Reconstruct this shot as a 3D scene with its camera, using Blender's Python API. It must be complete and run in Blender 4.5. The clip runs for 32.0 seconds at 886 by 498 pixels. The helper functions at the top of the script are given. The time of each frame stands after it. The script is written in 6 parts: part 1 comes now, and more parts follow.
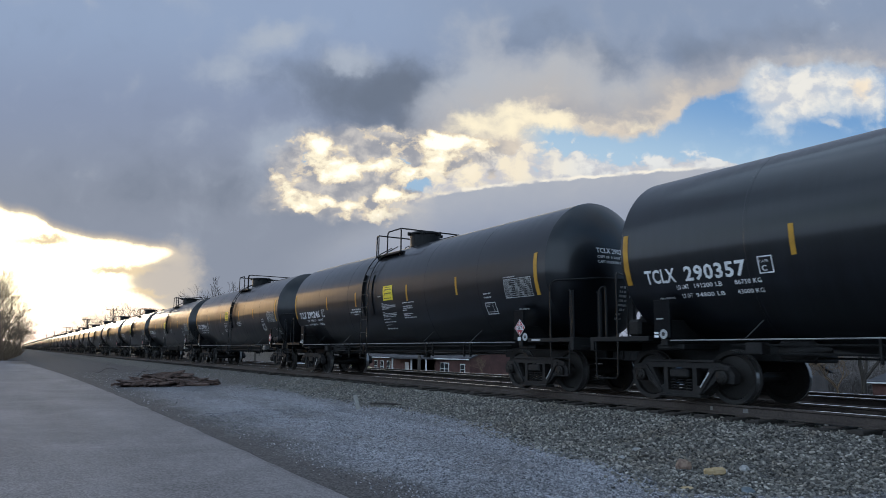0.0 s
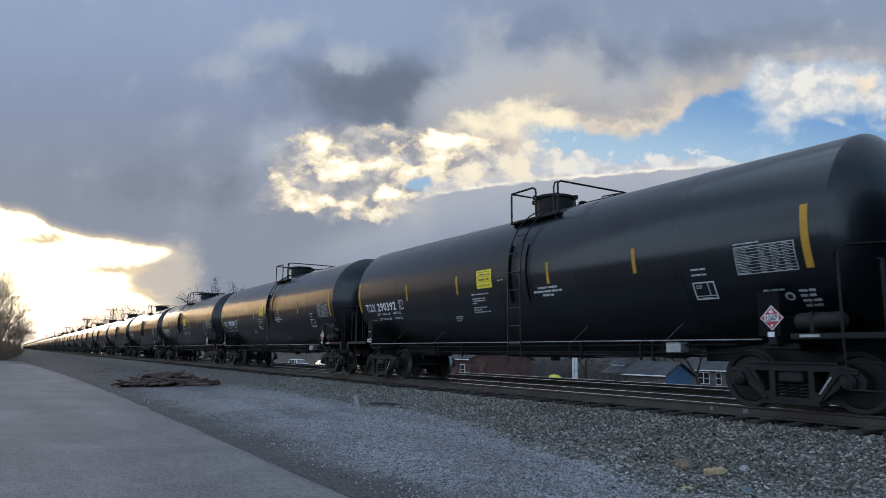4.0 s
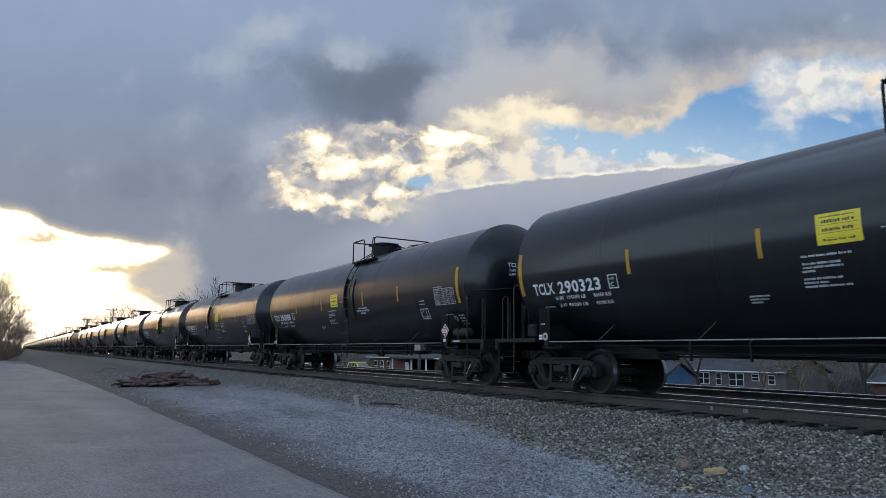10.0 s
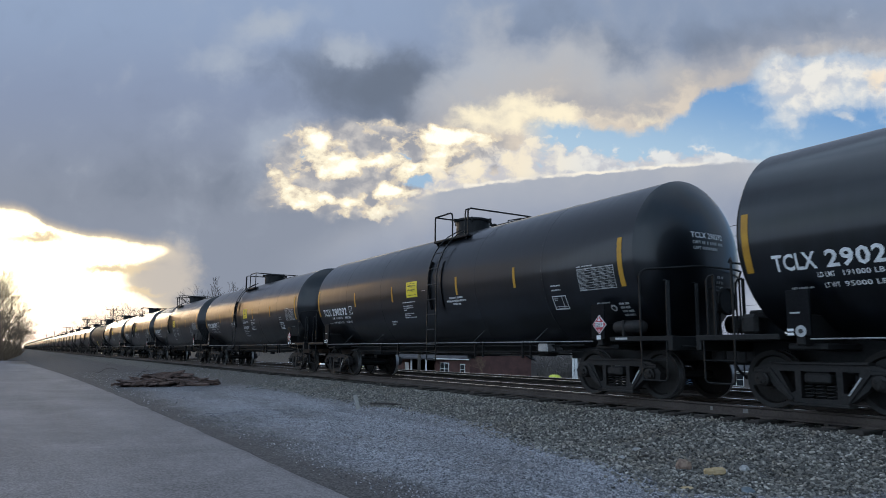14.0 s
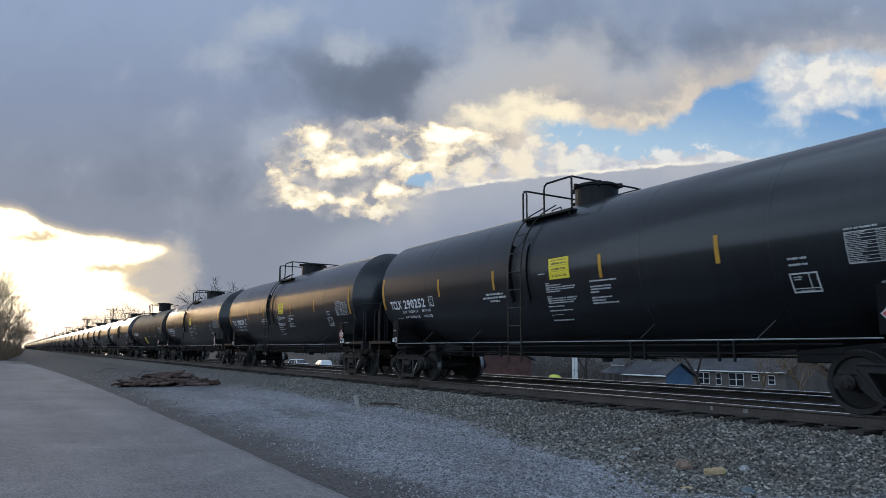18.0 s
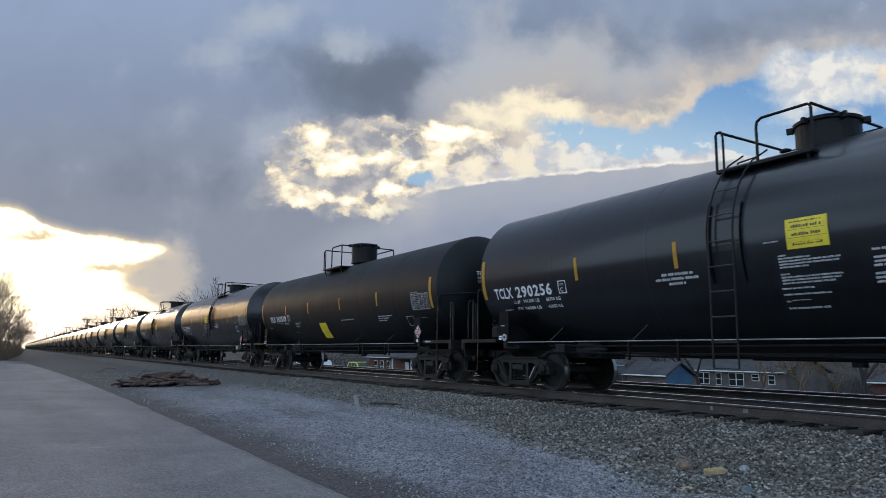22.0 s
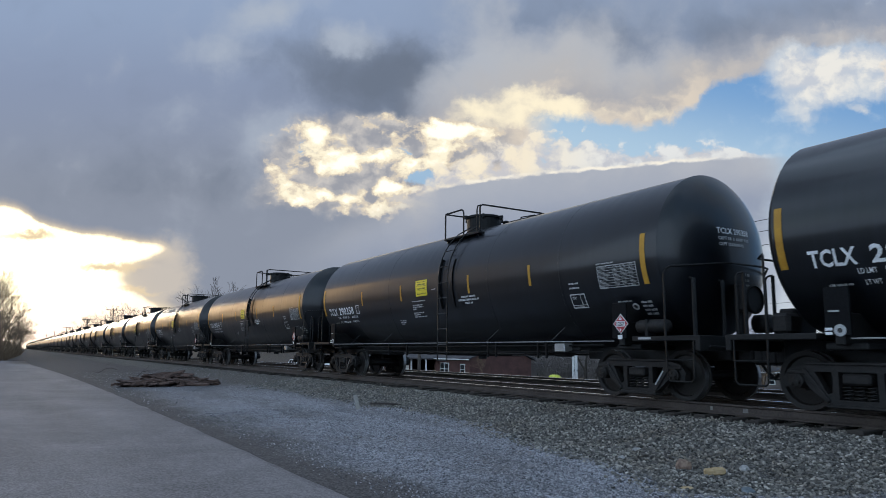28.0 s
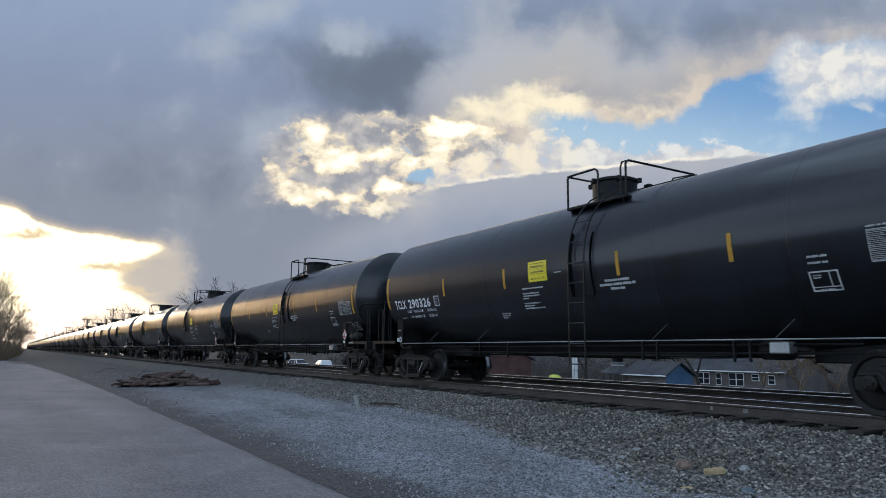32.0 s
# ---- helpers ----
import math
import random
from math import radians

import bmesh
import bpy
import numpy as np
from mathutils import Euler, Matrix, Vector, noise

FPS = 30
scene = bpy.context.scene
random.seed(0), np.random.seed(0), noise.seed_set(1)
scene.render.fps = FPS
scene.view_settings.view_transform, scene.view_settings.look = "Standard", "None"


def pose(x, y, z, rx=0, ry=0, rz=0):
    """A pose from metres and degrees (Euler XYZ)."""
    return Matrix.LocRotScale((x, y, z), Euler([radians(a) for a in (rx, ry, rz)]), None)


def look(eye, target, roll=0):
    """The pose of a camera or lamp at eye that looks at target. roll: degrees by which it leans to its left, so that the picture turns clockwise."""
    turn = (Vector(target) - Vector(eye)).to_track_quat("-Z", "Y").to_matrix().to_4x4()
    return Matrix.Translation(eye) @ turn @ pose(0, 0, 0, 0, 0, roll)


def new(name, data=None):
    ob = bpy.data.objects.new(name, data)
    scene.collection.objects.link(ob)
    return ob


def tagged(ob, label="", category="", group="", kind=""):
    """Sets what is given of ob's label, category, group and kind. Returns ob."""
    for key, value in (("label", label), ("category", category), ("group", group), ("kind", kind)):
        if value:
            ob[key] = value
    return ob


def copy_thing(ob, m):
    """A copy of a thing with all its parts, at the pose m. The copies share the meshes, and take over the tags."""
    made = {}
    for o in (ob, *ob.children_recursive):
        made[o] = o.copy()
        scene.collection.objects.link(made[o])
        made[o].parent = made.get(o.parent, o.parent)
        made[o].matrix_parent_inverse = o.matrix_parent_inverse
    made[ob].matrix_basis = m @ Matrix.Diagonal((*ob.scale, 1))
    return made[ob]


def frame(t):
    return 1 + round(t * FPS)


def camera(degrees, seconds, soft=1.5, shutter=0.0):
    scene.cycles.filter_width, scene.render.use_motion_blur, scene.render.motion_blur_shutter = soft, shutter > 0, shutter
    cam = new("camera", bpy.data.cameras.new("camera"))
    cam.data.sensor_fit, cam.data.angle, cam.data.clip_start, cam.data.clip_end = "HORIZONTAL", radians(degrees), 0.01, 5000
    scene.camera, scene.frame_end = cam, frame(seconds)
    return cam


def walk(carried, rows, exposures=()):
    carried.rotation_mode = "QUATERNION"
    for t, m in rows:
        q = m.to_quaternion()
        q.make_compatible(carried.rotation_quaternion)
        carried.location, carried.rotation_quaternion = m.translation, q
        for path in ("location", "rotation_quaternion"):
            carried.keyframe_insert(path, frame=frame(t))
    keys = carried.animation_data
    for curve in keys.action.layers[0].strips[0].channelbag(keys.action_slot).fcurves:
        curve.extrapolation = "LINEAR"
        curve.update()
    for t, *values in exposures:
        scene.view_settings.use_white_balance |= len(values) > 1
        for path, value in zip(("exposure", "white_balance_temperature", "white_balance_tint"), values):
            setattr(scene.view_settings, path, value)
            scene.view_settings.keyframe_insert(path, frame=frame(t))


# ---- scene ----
# World: x along the track in the way the train runs, y from the road towards the track, z up from the road.
RAIL = 0.68                      # top of rail
TRACK = 11.34                    # centre line of the track with the train
TRACK2 = TRACK + 4.2
EYE = Vector((0.0, 0.0, RAIL + 0.819))
SPEED, PITCH = 18.09 / 1.7244, 18.09


def heading(yaw, pitch, roll):
    """The camera's pose: yaw from +y towards -x, pitch up, degrees."""
    a, b = radians(yaw), radians(pitch)
    way = Vector((-math.sin(a) * math.cos(b), math.cos(a) * math.cos(b), math.sin(b)))
    return look(EYE, EYE + way, roll)


FOV, YAW, TILT, LEAN = 65.7, 58.246, 8.59, 0.645
cam = camera(FOV, 32.0, soft=0.8, shutter=0.07)
walk(cam, [(0.0, heading(YAW, TILT, LEAN)), (32.0, heading(YAW, TILT, LEAN))])
scene.view_settings.exposure = 0.0


# ---- node helpers ----
class Net:
    """Short hand for building a node tree."""

    def __init__(self, tree):
        self.tree = tree
        tree.nodes.clear()

    def node(self, kind):
        return self.tree.nodes.new(kind)

    def put(self, socket, value):
        if isinstance(value, bpy.types.NodeSocket):
            self.tree.links.new(value, socket)
        elif value is not None:
            if socket.type == "RGBA" and len(value) == 3:
                value = (*value, 1)
            socket.default_value = value

    def math(self, op, a, b=None, c=None, clamp=False):
        n = self.node("ShaderNodeMath")
        n.operation, n.use_clamp = op, clamp
        for s, v in zip(n.inputs, (a, b, c)):
            self.put(s, v)
        return n.outputs[0]

    def vec(self, op, a, b=None):
        n = self.node("ShaderNodeVectorMath")
        n.operation = op
        self.put(n.inputs[0], a)
        if b is not None:
            self.put(n.inputs[3 if op == "SCALE" else 1], b)
        return n.outputs[1 if op in ("DOT_PRODUCT", "LENGTH", "DISTANCE") else 0]

    def noise(self, vector, scale, detail=4.0, rough=0.5, dist=0.0, colour=False):
        n = self.node("ShaderNodeTexNoise")
        for key, value in (("Vector", vector), ("Scale", scale), ("Detail", detail), ("Roughness", rough), ("Distortion", dist)):
            self.put(n.inputs[key], value)
        return n.outputs[1 if colour else 0]

    def step(self, x, lo, hi, a=0.0, b=1.0):
        n = self.node("ShaderNodeMapRange")
        n.interpolation_type = "SMOOTHSTEP"
        for s, v in zip(n.inputs, (x, lo, hi, a, b)):
            self.put(s, v)
        return n.outputs[0]

    def mix(self, f, a, b, blend="MIX"):
        n = self.node("ShaderNodeMix")
        n.data_type, n.blend_type = "RGBA", blend
        self.put(n.inputs[0], f)
        self.put(n.inputs[6], a)
        self.put(n.inputs[7], b)
        return n.outputs[2]

    def ramp(self, f, stops):
        n = self.node("ShaderNodeValToRGB")
        e = n.color_ramp.elements
        while len(e) < len(stops):
            e.new(0.5)
        for k, (at, col) in zip(e, stops):
            k.position, k.color = at, (*col, 1)
        self.put(n.inputs[0], f)
        return n.outputs[0]


# ---- sky: the seen clouds are a far sheet that drifts, the rest of the sky is the world ----
def srgb(r, g, b):
    return tuple((c / 255 / 12.92) if c <= 10 else ((c / 255 + 0.055) / 1.055) ** 2.4 for c in (r, g, b))


world = bpy.data.worlds.new("sky")
scene.world = world
world.use_nodes = True
w = Net(world.node_tree)
SUN_AZ, SUN_EL = YAW + 30.5, 7.5      # sun low behind the cloud, towards the far end of the train
sky = w.node("ShaderNodeTexSky")
sky.sky_type, sky.sun_disc = "NISHITA", False
sky.sun_elevation, sky.sun_rotation = radians(SUN_EL), radians(-SUN_AZ)
way = w.node("ShaderNodeTexCoord").outputs["Generated"]
cloud = w.step(w.noise(way, 2.2, 6, 0.55, 0.4), 0.36, 0.62)
greys = w.mix(w.noise(way, 4.0, 5, 0.6), (1.66, 2.2, 3.05), (3.1, 3.9, 5.0))
bg = w.node("ShaderNodeBackground")
rise = w.node("ShaderNodeSeparateXYZ")
w.put(rise.inputs[0], way)
cover = w.math("MAXIMUM", w.math("MULTIPLY", cloud, 0.9), w.step(rise.outputs[2], 0.4, 0.08))
beyond = w.step(w.vec("DOT_PRODUCT", way, (0.55, 0.835, 0.0)), 0.15, 0.75)      # the blue gap and its cloud go on that way
tail = w.mix(cloud, (0.40, 0.80, 1.42), (0.78, 0.92, 1.12))
w.put(bg.inputs[0], w.mix(beyond, w.mix(cover, sky.outputs[0], greys), tail))
w.put(bg.inputs[1], 0.43)
w.put(w.node("ShaderNodeOutputWorld").inputs[0], bg.outputs[0])

sun = new("sun", bpy.data.lights.new("sun", "SUN"))
sun.data.energy, sun.data.angle, sun.data.color = 1.2, radians(10), (1.0, 0.85, 0.66)
a, b = radians(SUN_AZ), radians(SUN_EL)
sun.matrix_world = look((0, 0, 50), Vector((0, 0, 50)) - Vector((-math.sin(a) * math.cos(b), math.cos(a) * math.cos(b), math.sin(b))))


# ---- materials ----
def material(name, build):
    m = bpy.data.materials.new(name)
    m.use_nodes = True
    net = Net(m.node_tree)
    out = net.node("ShaderNodeOutputMaterial")
    bsdf = net.node("ShaderNodeBsdfPrincipled")
    net.put(out.inputs[0], bsdf.outputs[0])
    build(net, bsdf.inputs)
    return m


def bump(net, s, height, strength=0.3, distance=0.01):
    n = net.node("ShaderNodeBump")
    net.put(n.inputs["Strength"], strength)
    net.put(n.inputs["Distance"], distance)
    net.put(n.inputs["Height"], height)
    net.put(s["Normal"], n.outputs[0])


def surface(name, dark, light, rough=0.6, metal=0.0, fine=40.0, broad=1.5, relief=0.25, depth=0.004, spread=0.12, spec=0.5, object_space=True):
    """A worn surface: two colours mixed by broad stains and fine grain, uneven gloss and a little relief."""

    def build(net, s):
        tc = net.node("ShaderNodeTexCoord")
        at = tc.outputs["Object"] if object_space else net.node("ShaderNodeNewGeometry").outputs["Position"]
        f = net.noise(at, fine, 5, 0.6)
        g = net.noise(at, broad, 4, 0.55, 0.3)
        blend = net.math("ADD", net.math("MULTIPLY", f, 0.45), net.math("MULTIPLY", g, 0.55))
        net.put(s["Base Color"], net.mix(net.step(blend, 0.35, 0.65), dark, light))
        net.put(s["Roughness"], net.math("ADD", net.math("MULTIPLY", net.math("SUBTRACT", g, 0.5), spread * 2), rough))
        net.put(s["Metallic"], metal)
        net.put(s["Specular IOR Level"], spec)
        bump(net, s, f, relief, depth)

    return material(name, build)


def tank_paint(name, dark, light, rough, gloss=0.9, coat=0.0):
    """Black enamel: thin dust, vertical streaks and slightly uneven sheen."""

    def build(net, s):
        at = net.node("ShaderNodeTexCoord").outputs["Object"]
        rnd = net.node("ShaderNodeObjectInfo").outputs["Random"]
        shift = net.vec("ADD", at, net.vec("SCALE", (37.0, 11.0, 5.0), rnd))
        stretch = net.vec("MULTIPLY", shift, (3.2, 0.5, 0.5))
        streak = net.noise(stretch, 1.6, 5, 0.6)
        broad = net.noise(shift, 0.7, 4, 0.55, 0.5)
        fine = net.noise(shift, 55, 3, 0.6)
        dust = net.math("ADD", net.math("MULTIPLY", streak, 0.5), net.math("ADD", net.math("MULTIPLY", broad, 0.35), net.math("MULTIPLY", fine, 0.15)))
        net.put(s["Base Color"], net.mix(net.step(dust, 0.38, 0.68), dark, light))
        net.put(s["Roughness"], net.math("ADD", net.math("MULTIPLY", net.math("SUBTRACT", dust, 0.5), 0.35), rough))
        net.put(s["Specular IOR Level"], gloss)
        net.put(s["Coat Weight"], coat)
        net.put(s["Coat Roughness"], 0.12)
        net.put(s["Coat IOR"], 1.4)
        waves = net.math("ADD", net.math("MULTIPLY", net.noise(shift, 0.9, 2, 0.5), 1.0), net.math("MULTIPLY", fine, 0.02))
        bump(net, s, waves, 0.25, 0.02)

    return material(name, build)


def stone(name, stops, rough=0.85, scale=30.0):
    """Broken stone: each piece takes its own tone."""

    def build(net, s):
        geo = net.node("ShaderNodeNewGeometry")
        at = geo.outputs["Position"]
        own = net.math("ADD", geo.outputs["Random Per Island"], net.node("ShaderNodeObjectInfo").outputs["Random"])
        tone = net.math("FRACT", own)
        grain = net.noise(at, scale, 5, 0.65)
        col = net.ramp(tone, stops)
        stain = net.step(net.noise(at, 0.8, 5, 0.65, 0.4), 0.48, 0.68)
        col = net.mix(net.math("MULTIPLY", stain, 0.5), col, net.mix(1.0, col, (0.62, 0.5, 0.38), "MULTIPLY"))
        net.put(s["Base Color"], net.mix(net.math("MULTIPLY", grain, 0.55), col, (0.05, 0.05, 0.055)))
        net.put(s["Roughness"], rough)
        bump(net, s, grain, 0.4, 0.004)

    return material(name, build)


M = {}
M["black"] = tank_paint("black_tank_enamel", (0.0018, 0.0027, 0.0042), (0.0055, 0.0078, 0.0115), 0.36, 0.33, 0.55)
M["matt_black"] = tank_paint("dull_black_tank_paint", (0.0016, 0.0024, 0.0032), (0.0055, 0.0066, 0.0074), 0.52, 0.28)
M["steel_black"] = surface("black_painted_steel", (0.004, 0.0045, 0.005), (0.014, 0.014, 0.014), 0.5, fine=25, relief=0.2, spec=0.2)
M["plate"] = surface("dull_black_plate", (0.003, 0.0035, 0.0045), (0.008, 0.009, 0.0105), 0.65, fine=25, relief=0.15, spec=0.1)
M["strut"] = surface("dull_grey_strut", (0.025, 0.026, 0.027), (0.06, 0.06, 0.06), 0.5, 0.3, relief=0.1)
M["truck"] = surface("oily_cast_steel", (0.004, 0.004, 0.0045), (0.020, 0.018, 0.017), 0.62, fine=22, broad=3, relief=0.4, spec=0.3)
M["wheel"] = surface("dusty_wheel_steel", (0.005, 0.0045, 0.004), (0.018, 0.015, 0.013), 0.6, fine=30, relief=0.3, spec=0.3)
M["tread"] = surface("polished_wheel_tread", (0.25, 0.24, 0.23), (0.4, 0.39, 0.38), 0.32, 0.9, relief=0.05)
M["yellow"] = surface("yellow_reflective_tape", (0.36, 0.175, 0.017), (0.49, 0.26, 0.028), 0.5, spec=0.35, fine=60, broad=5, relief=0.1)
M["panel_yellow"] = surface("yellow_sign_film", (0.62, 0.47, 0.02), (0.78, 0.62, 0.03), 0.4, fine=60, broad=5, relief=0.05)
M["white"] = surface("white_stencil_paint", (0.55, 0.56, 0.57), (0.82, 0.83, 0.83), 0.5, fine=70, broad=6, relief=0.05)
M["dim_white"] = surface("worn_stencil_paint", (0.25, 0.26, 0.26), (0.5, 0.5, 0.5), 0.6, fine=70, broad=6, relief=0.05)
M["print"] = surface("white_small_print", (0.40, 0.41, 0.41), (0.62, 0.62, 0.62), 0.55, fine=70, broad=6, relief=0.05)
M["ink"] = surface("dark_print", (0.015, 0.015, 0.015), (0.03, 0.03, 0.03), 0.6)
M["red"] = surface("red_placard_print", (0.35, 0.02, 0.03), (0.5, 0.05, 0.06), 0.45, relief=0.05)
M["galv"] = surface("pale_worn_steel", (0.25, 0.25, 0.25), (0.42, 0.42, 0.41), 0.4, 0.6, relief=0.1)
M["rail_side"] = surface("rusty_rail_web", (0.031, 0.023, 0.020), (0.068, 0.053, 0.045), 0.8, fine=30, relief=0.4)
M["rail_top"] = surface("polished_rail_head", (0.8, 0.8, 0.81), (0.92, 0.92, 0.93), 0.25, 1.0, relief=0.05)
M["tie"] = surface("creosoted_wood", (0.012, 0.010, 0.008), (0.037, 0.031, 0.026), 0.85, fine=35, broad=4, relief=0.6)
M["wood"] = surface("weathered_scrap_wood", (0.03, 0.018, 0.015), (0.15, 0.095, 0.075), 0.85, fine=35, broad=4, relief=0.6)
M["bleached"] = surface("bleached_board", (0.238, 0.224, 0.204), (0.374, 0.360, 0.340), 0.8, fine=30, relief=0.4)
M["ballast"] = stone("grey_ballast_stone", [(0.0, (0.030, 0.028, 0.024)), (0.4, (0.150, 0.138, 0.118)), (0.75, (0.275, 0.252, 0.218)), (0.93, (0.40, 0.37, 0.32)), (1.0, (0.56, 0.52, 0.46))])
M["gravel"] = stone("pale_gravel_stone", [(0.0, (0.088, 0.088, 0.099)), (0.5, (0.262, 0.258, 0.279)), (0.9, (0.480, 0.462, 0.476)), (1.0, (0.618, 0.578, 0.578))])
# paler than bark: backlight and glare at the lane are put into this brown
M["brush"] = surface("dry_brown_brush", (0.12, 0.082, 0.05), (0.25, 0.17, 0.105), 0.9, fine=14, relief=0.4)
M["winter_wood"] = surface("grey_brown_winter_wood", (0.11, 0.096, 0.09), (0.21, 0.185, 0.17), 0.9, fine=6, broad=0.3, relief=0.3)
M["bark"] = surface("grey_bark", (0.024, 0.019, 0.015), (0.061, 0.051, 0.041), 0.9, fine=14, relief=0.6)


def mat_road(net, s):
    at = net.node("ShaderNodeNewGeometry").outputs["Position"]
    grit = net.noise(at, 70, 4, 0.7)
    vor = net.node("ShaderNodeTexVoronoi")
    net.put(vor.inputs["Vector"], at)
    net.put(vor.inputs["Scale"], 55.0)
    cell = net.node("ShaderNodeSeparateColor")
    net.put(cell.inputs[0], vor.outputs["Color"])
    speck = net.step(net.math("ADD", net.math("MULTIPLY", cell.outputs[0], 0.65), net.math("MULTIPLY", grit, 0.35)), 0.15, 0.85)
    patch = net.noise(at, 0.5, 6, 0.62, 0.8)
    worn = net.noise(net.vec("MULTIPLY", at, (0.15, 1.0, 1.0)), 0.9, 4, 0.55)
    cracks = net.node("ShaderNodeTexVoronoi")
    cracks.feature = "DISTANCE_TO_EDGE"
    net.put(cracks.inputs["Vector"], net.vec("ADD", at, net.vec("SCALE", net.noise(at, 1.1, 5, 0.65, 0, True), 2.2)))
    net.put(cracks.inputs["Scale"], 0.2)
    line = net.math("MULTIPLY", net.step(cracks.outputs[0], 0.0, 0.006, 1, 0), net.step(patch, 0.45, 0.6))
    tone = net.math("ADD", net.math("MULTIPLY", speck, 0.26), net.math("ADD", net.math("MULTIPLY", patch, 0.44), net.math("MULTIPLY", worn, 0.30)))
    col = net.mix(net.step(tone, 0.22, 0.78), (0.064, 0.057, 0.058), (0.238, 0.215, 0.215))
    net.put(s["Base Color"], net.mix(net.math("MULTIPLY", line, 0.35), col, (0.034, 0.033, 0.034)))
    net.put(s["Roughness"], 0.82)
    bump(net, s, speck, 0.3, 0.005)


M["road"] = material("worn_asphalt", mat_road)


def mat_ground(net, s):
    """Gravel yard, darker fines by the road edge, grey ballast shoulder, then winter grass beyond the tracks."""
    at = net.node("ShaderNodeNewGeometry").outputs["Position"]
    xyz = net.node("ShaderNodeSeparateXYZ")
    net.put(xyz.inputs[0], at)
    wob = net.noise(at, 0.35, 5, 0.6, 0.4)
    y = net.math("ADD", xyz.outputs[1], net.math("MULTIPLY", net.math("SUBTRACT", wob, 0.5), 2.0))
    spill = net.math("SUBTRACT", net.math("ADD", net.step(xyz.outputs[0], -13.0, -7.0, -0.65, 0.65), net.step(xyz.outputs[0], -7.0, -5.4, 0.0, 0.8)), net.step(xyz.outputs[0], -5.2, -3.9, 0.0, 2.0))
    vor = net.node("ShaderNodeTexVoronoi")
    net.put(vor.inputs["Vector"], at)
    net.put(vor.inputs["Scale"], 48.0)
    cell = net.node("ShaderNodeSeparateColor")
    net.put(cell.inputs[0], vor.outputs["Color"])
    grit = net.math("ADD", net.math("MULTIPLY", cell.outputs[0], 0.6), net.math("MULTIPLY", net.noise(at, 60, 4, 0.7), 0.4))
    grit = net.step(grit, 0.22, 0.78)
    pale = net.mix(grit, (0.064, 0.067, 0.075), (0.428, 0.428, 0.462))
    fines = net.mix(grit, (0.036, 0.033, 0.035), (0.200, 0.187, 0.187))
    # kept dark: shade in the gaps between ballast stones is in this colour
    shoulder = net.mix(grit, (0.018, 0.016, 0.015), (0.143, 0.133, 0.119))
    waste = net.mix(grit, (0.021, 0.018, 0.018), (0.089, 0.078, 0.075))
    grass = net.mix(net.noise(at, 3.0, 6, 0.7), (0.025, 0.022, 0.018), (0.071, 0.060, 0.048))
    track = net.step(net.noise(net.vec("MULTIPLY", at, (0.25, 1.0, 1.0)), 0.9, 5, 0.6, 0.5), 0.28, 0.60)
    near = net.step(xyz.outputs[0], -36.0, -12.0)
    yard = net.mix(net.math("MULTIPLY", net.math("MULTIPLY", track, near), net.step(y, 3.6, 5.0)), fines, pale)
    verge = net.math("ADD", y, net.math("MULTIPLY", net.math("SUBTRACT", net.noise(at, 1.6, 5, 0.7), 0.5), 1.6))
    yard = net.mix(net.math("MULTIPLY", net.step(verge, 4.5, 3.3), 0.85), yard, waste)
    yard = net.mix(net.step(xyz.outputs[0], -25.0, -38.0), yard, waste)
    edge = net.math("ADD", net.math("ADD", y, spill), net.math("MULTIPLY", net.math("SUBTRACT", net.noise(at, 2.5, 4, 0.7), 0.5), 0.8))
    col = net.mix(net.step(edge, 7.3, 7.9), yard, shoulder)
    col = net.mix(net.step(xyz.outputs[1], 19.0, 21.0), col, grass)
    col = net.mix(net.step(xyz.outputs[1], -6.0, -8.0), col, grass)
    net.put(s["Base Color"], col)
    net.put(s["Roughness"], 0.9)
    bump(net, s, grit, 0.6, 0.02)


M["ground"] = material("yard_and_ballast_ground", mat_ground)


# ---- mesh helpers ----
def mesh_of(bm, name, mat, smooth=False):
    me = bpy.data.meshes.new(name)
    bm.to_mesh(me)
    bm.free()
    for m in mat if isinstance(mat, (list, tuple)) else (mat,):
        me.materials.append(m)
    if smooth:
        for p in me.polygons:
            p.use_smooth = True
    return me


def part(name, bm, mat, parent, label="", smooth=False):
    """One mesh object under a thing or a part."""
    ob = new(name, mesh_of(bm, name, mat, smooth) if isinstance(bm, bmesh.types.BMesh) else bm)
    ob.parent = parent
    return tagged(ob, label)


def box(bm, x0, x1, y0, y1, z0, z1, bevel=0.0, m=None):
    r = bmesh.ops.create_cube(bm, size=1.0, matrix=Matrix.Translation(((x0 + x1) / 2, (y0 + y1) / 2, (z0 + z1) / 2)) @ Matrix.Diagonal((x1 - x0, y1 - y0, z1 - z0, 1)))
    vs = r["verts"]
    if bevel:
        es = list({e for v in vs for e in v.link_edges})
        vs = list({v for f in bmesh.ops.bevel(bm, geom=es, offset=bevel, segments=1, affect="EDGES")["faces"] for v in f.verts} | {v for v in vs if v.is_valid})
    if m is not None:
        bmesh.ops.transform(bm, matrix=m, verts=vs)
    return bm


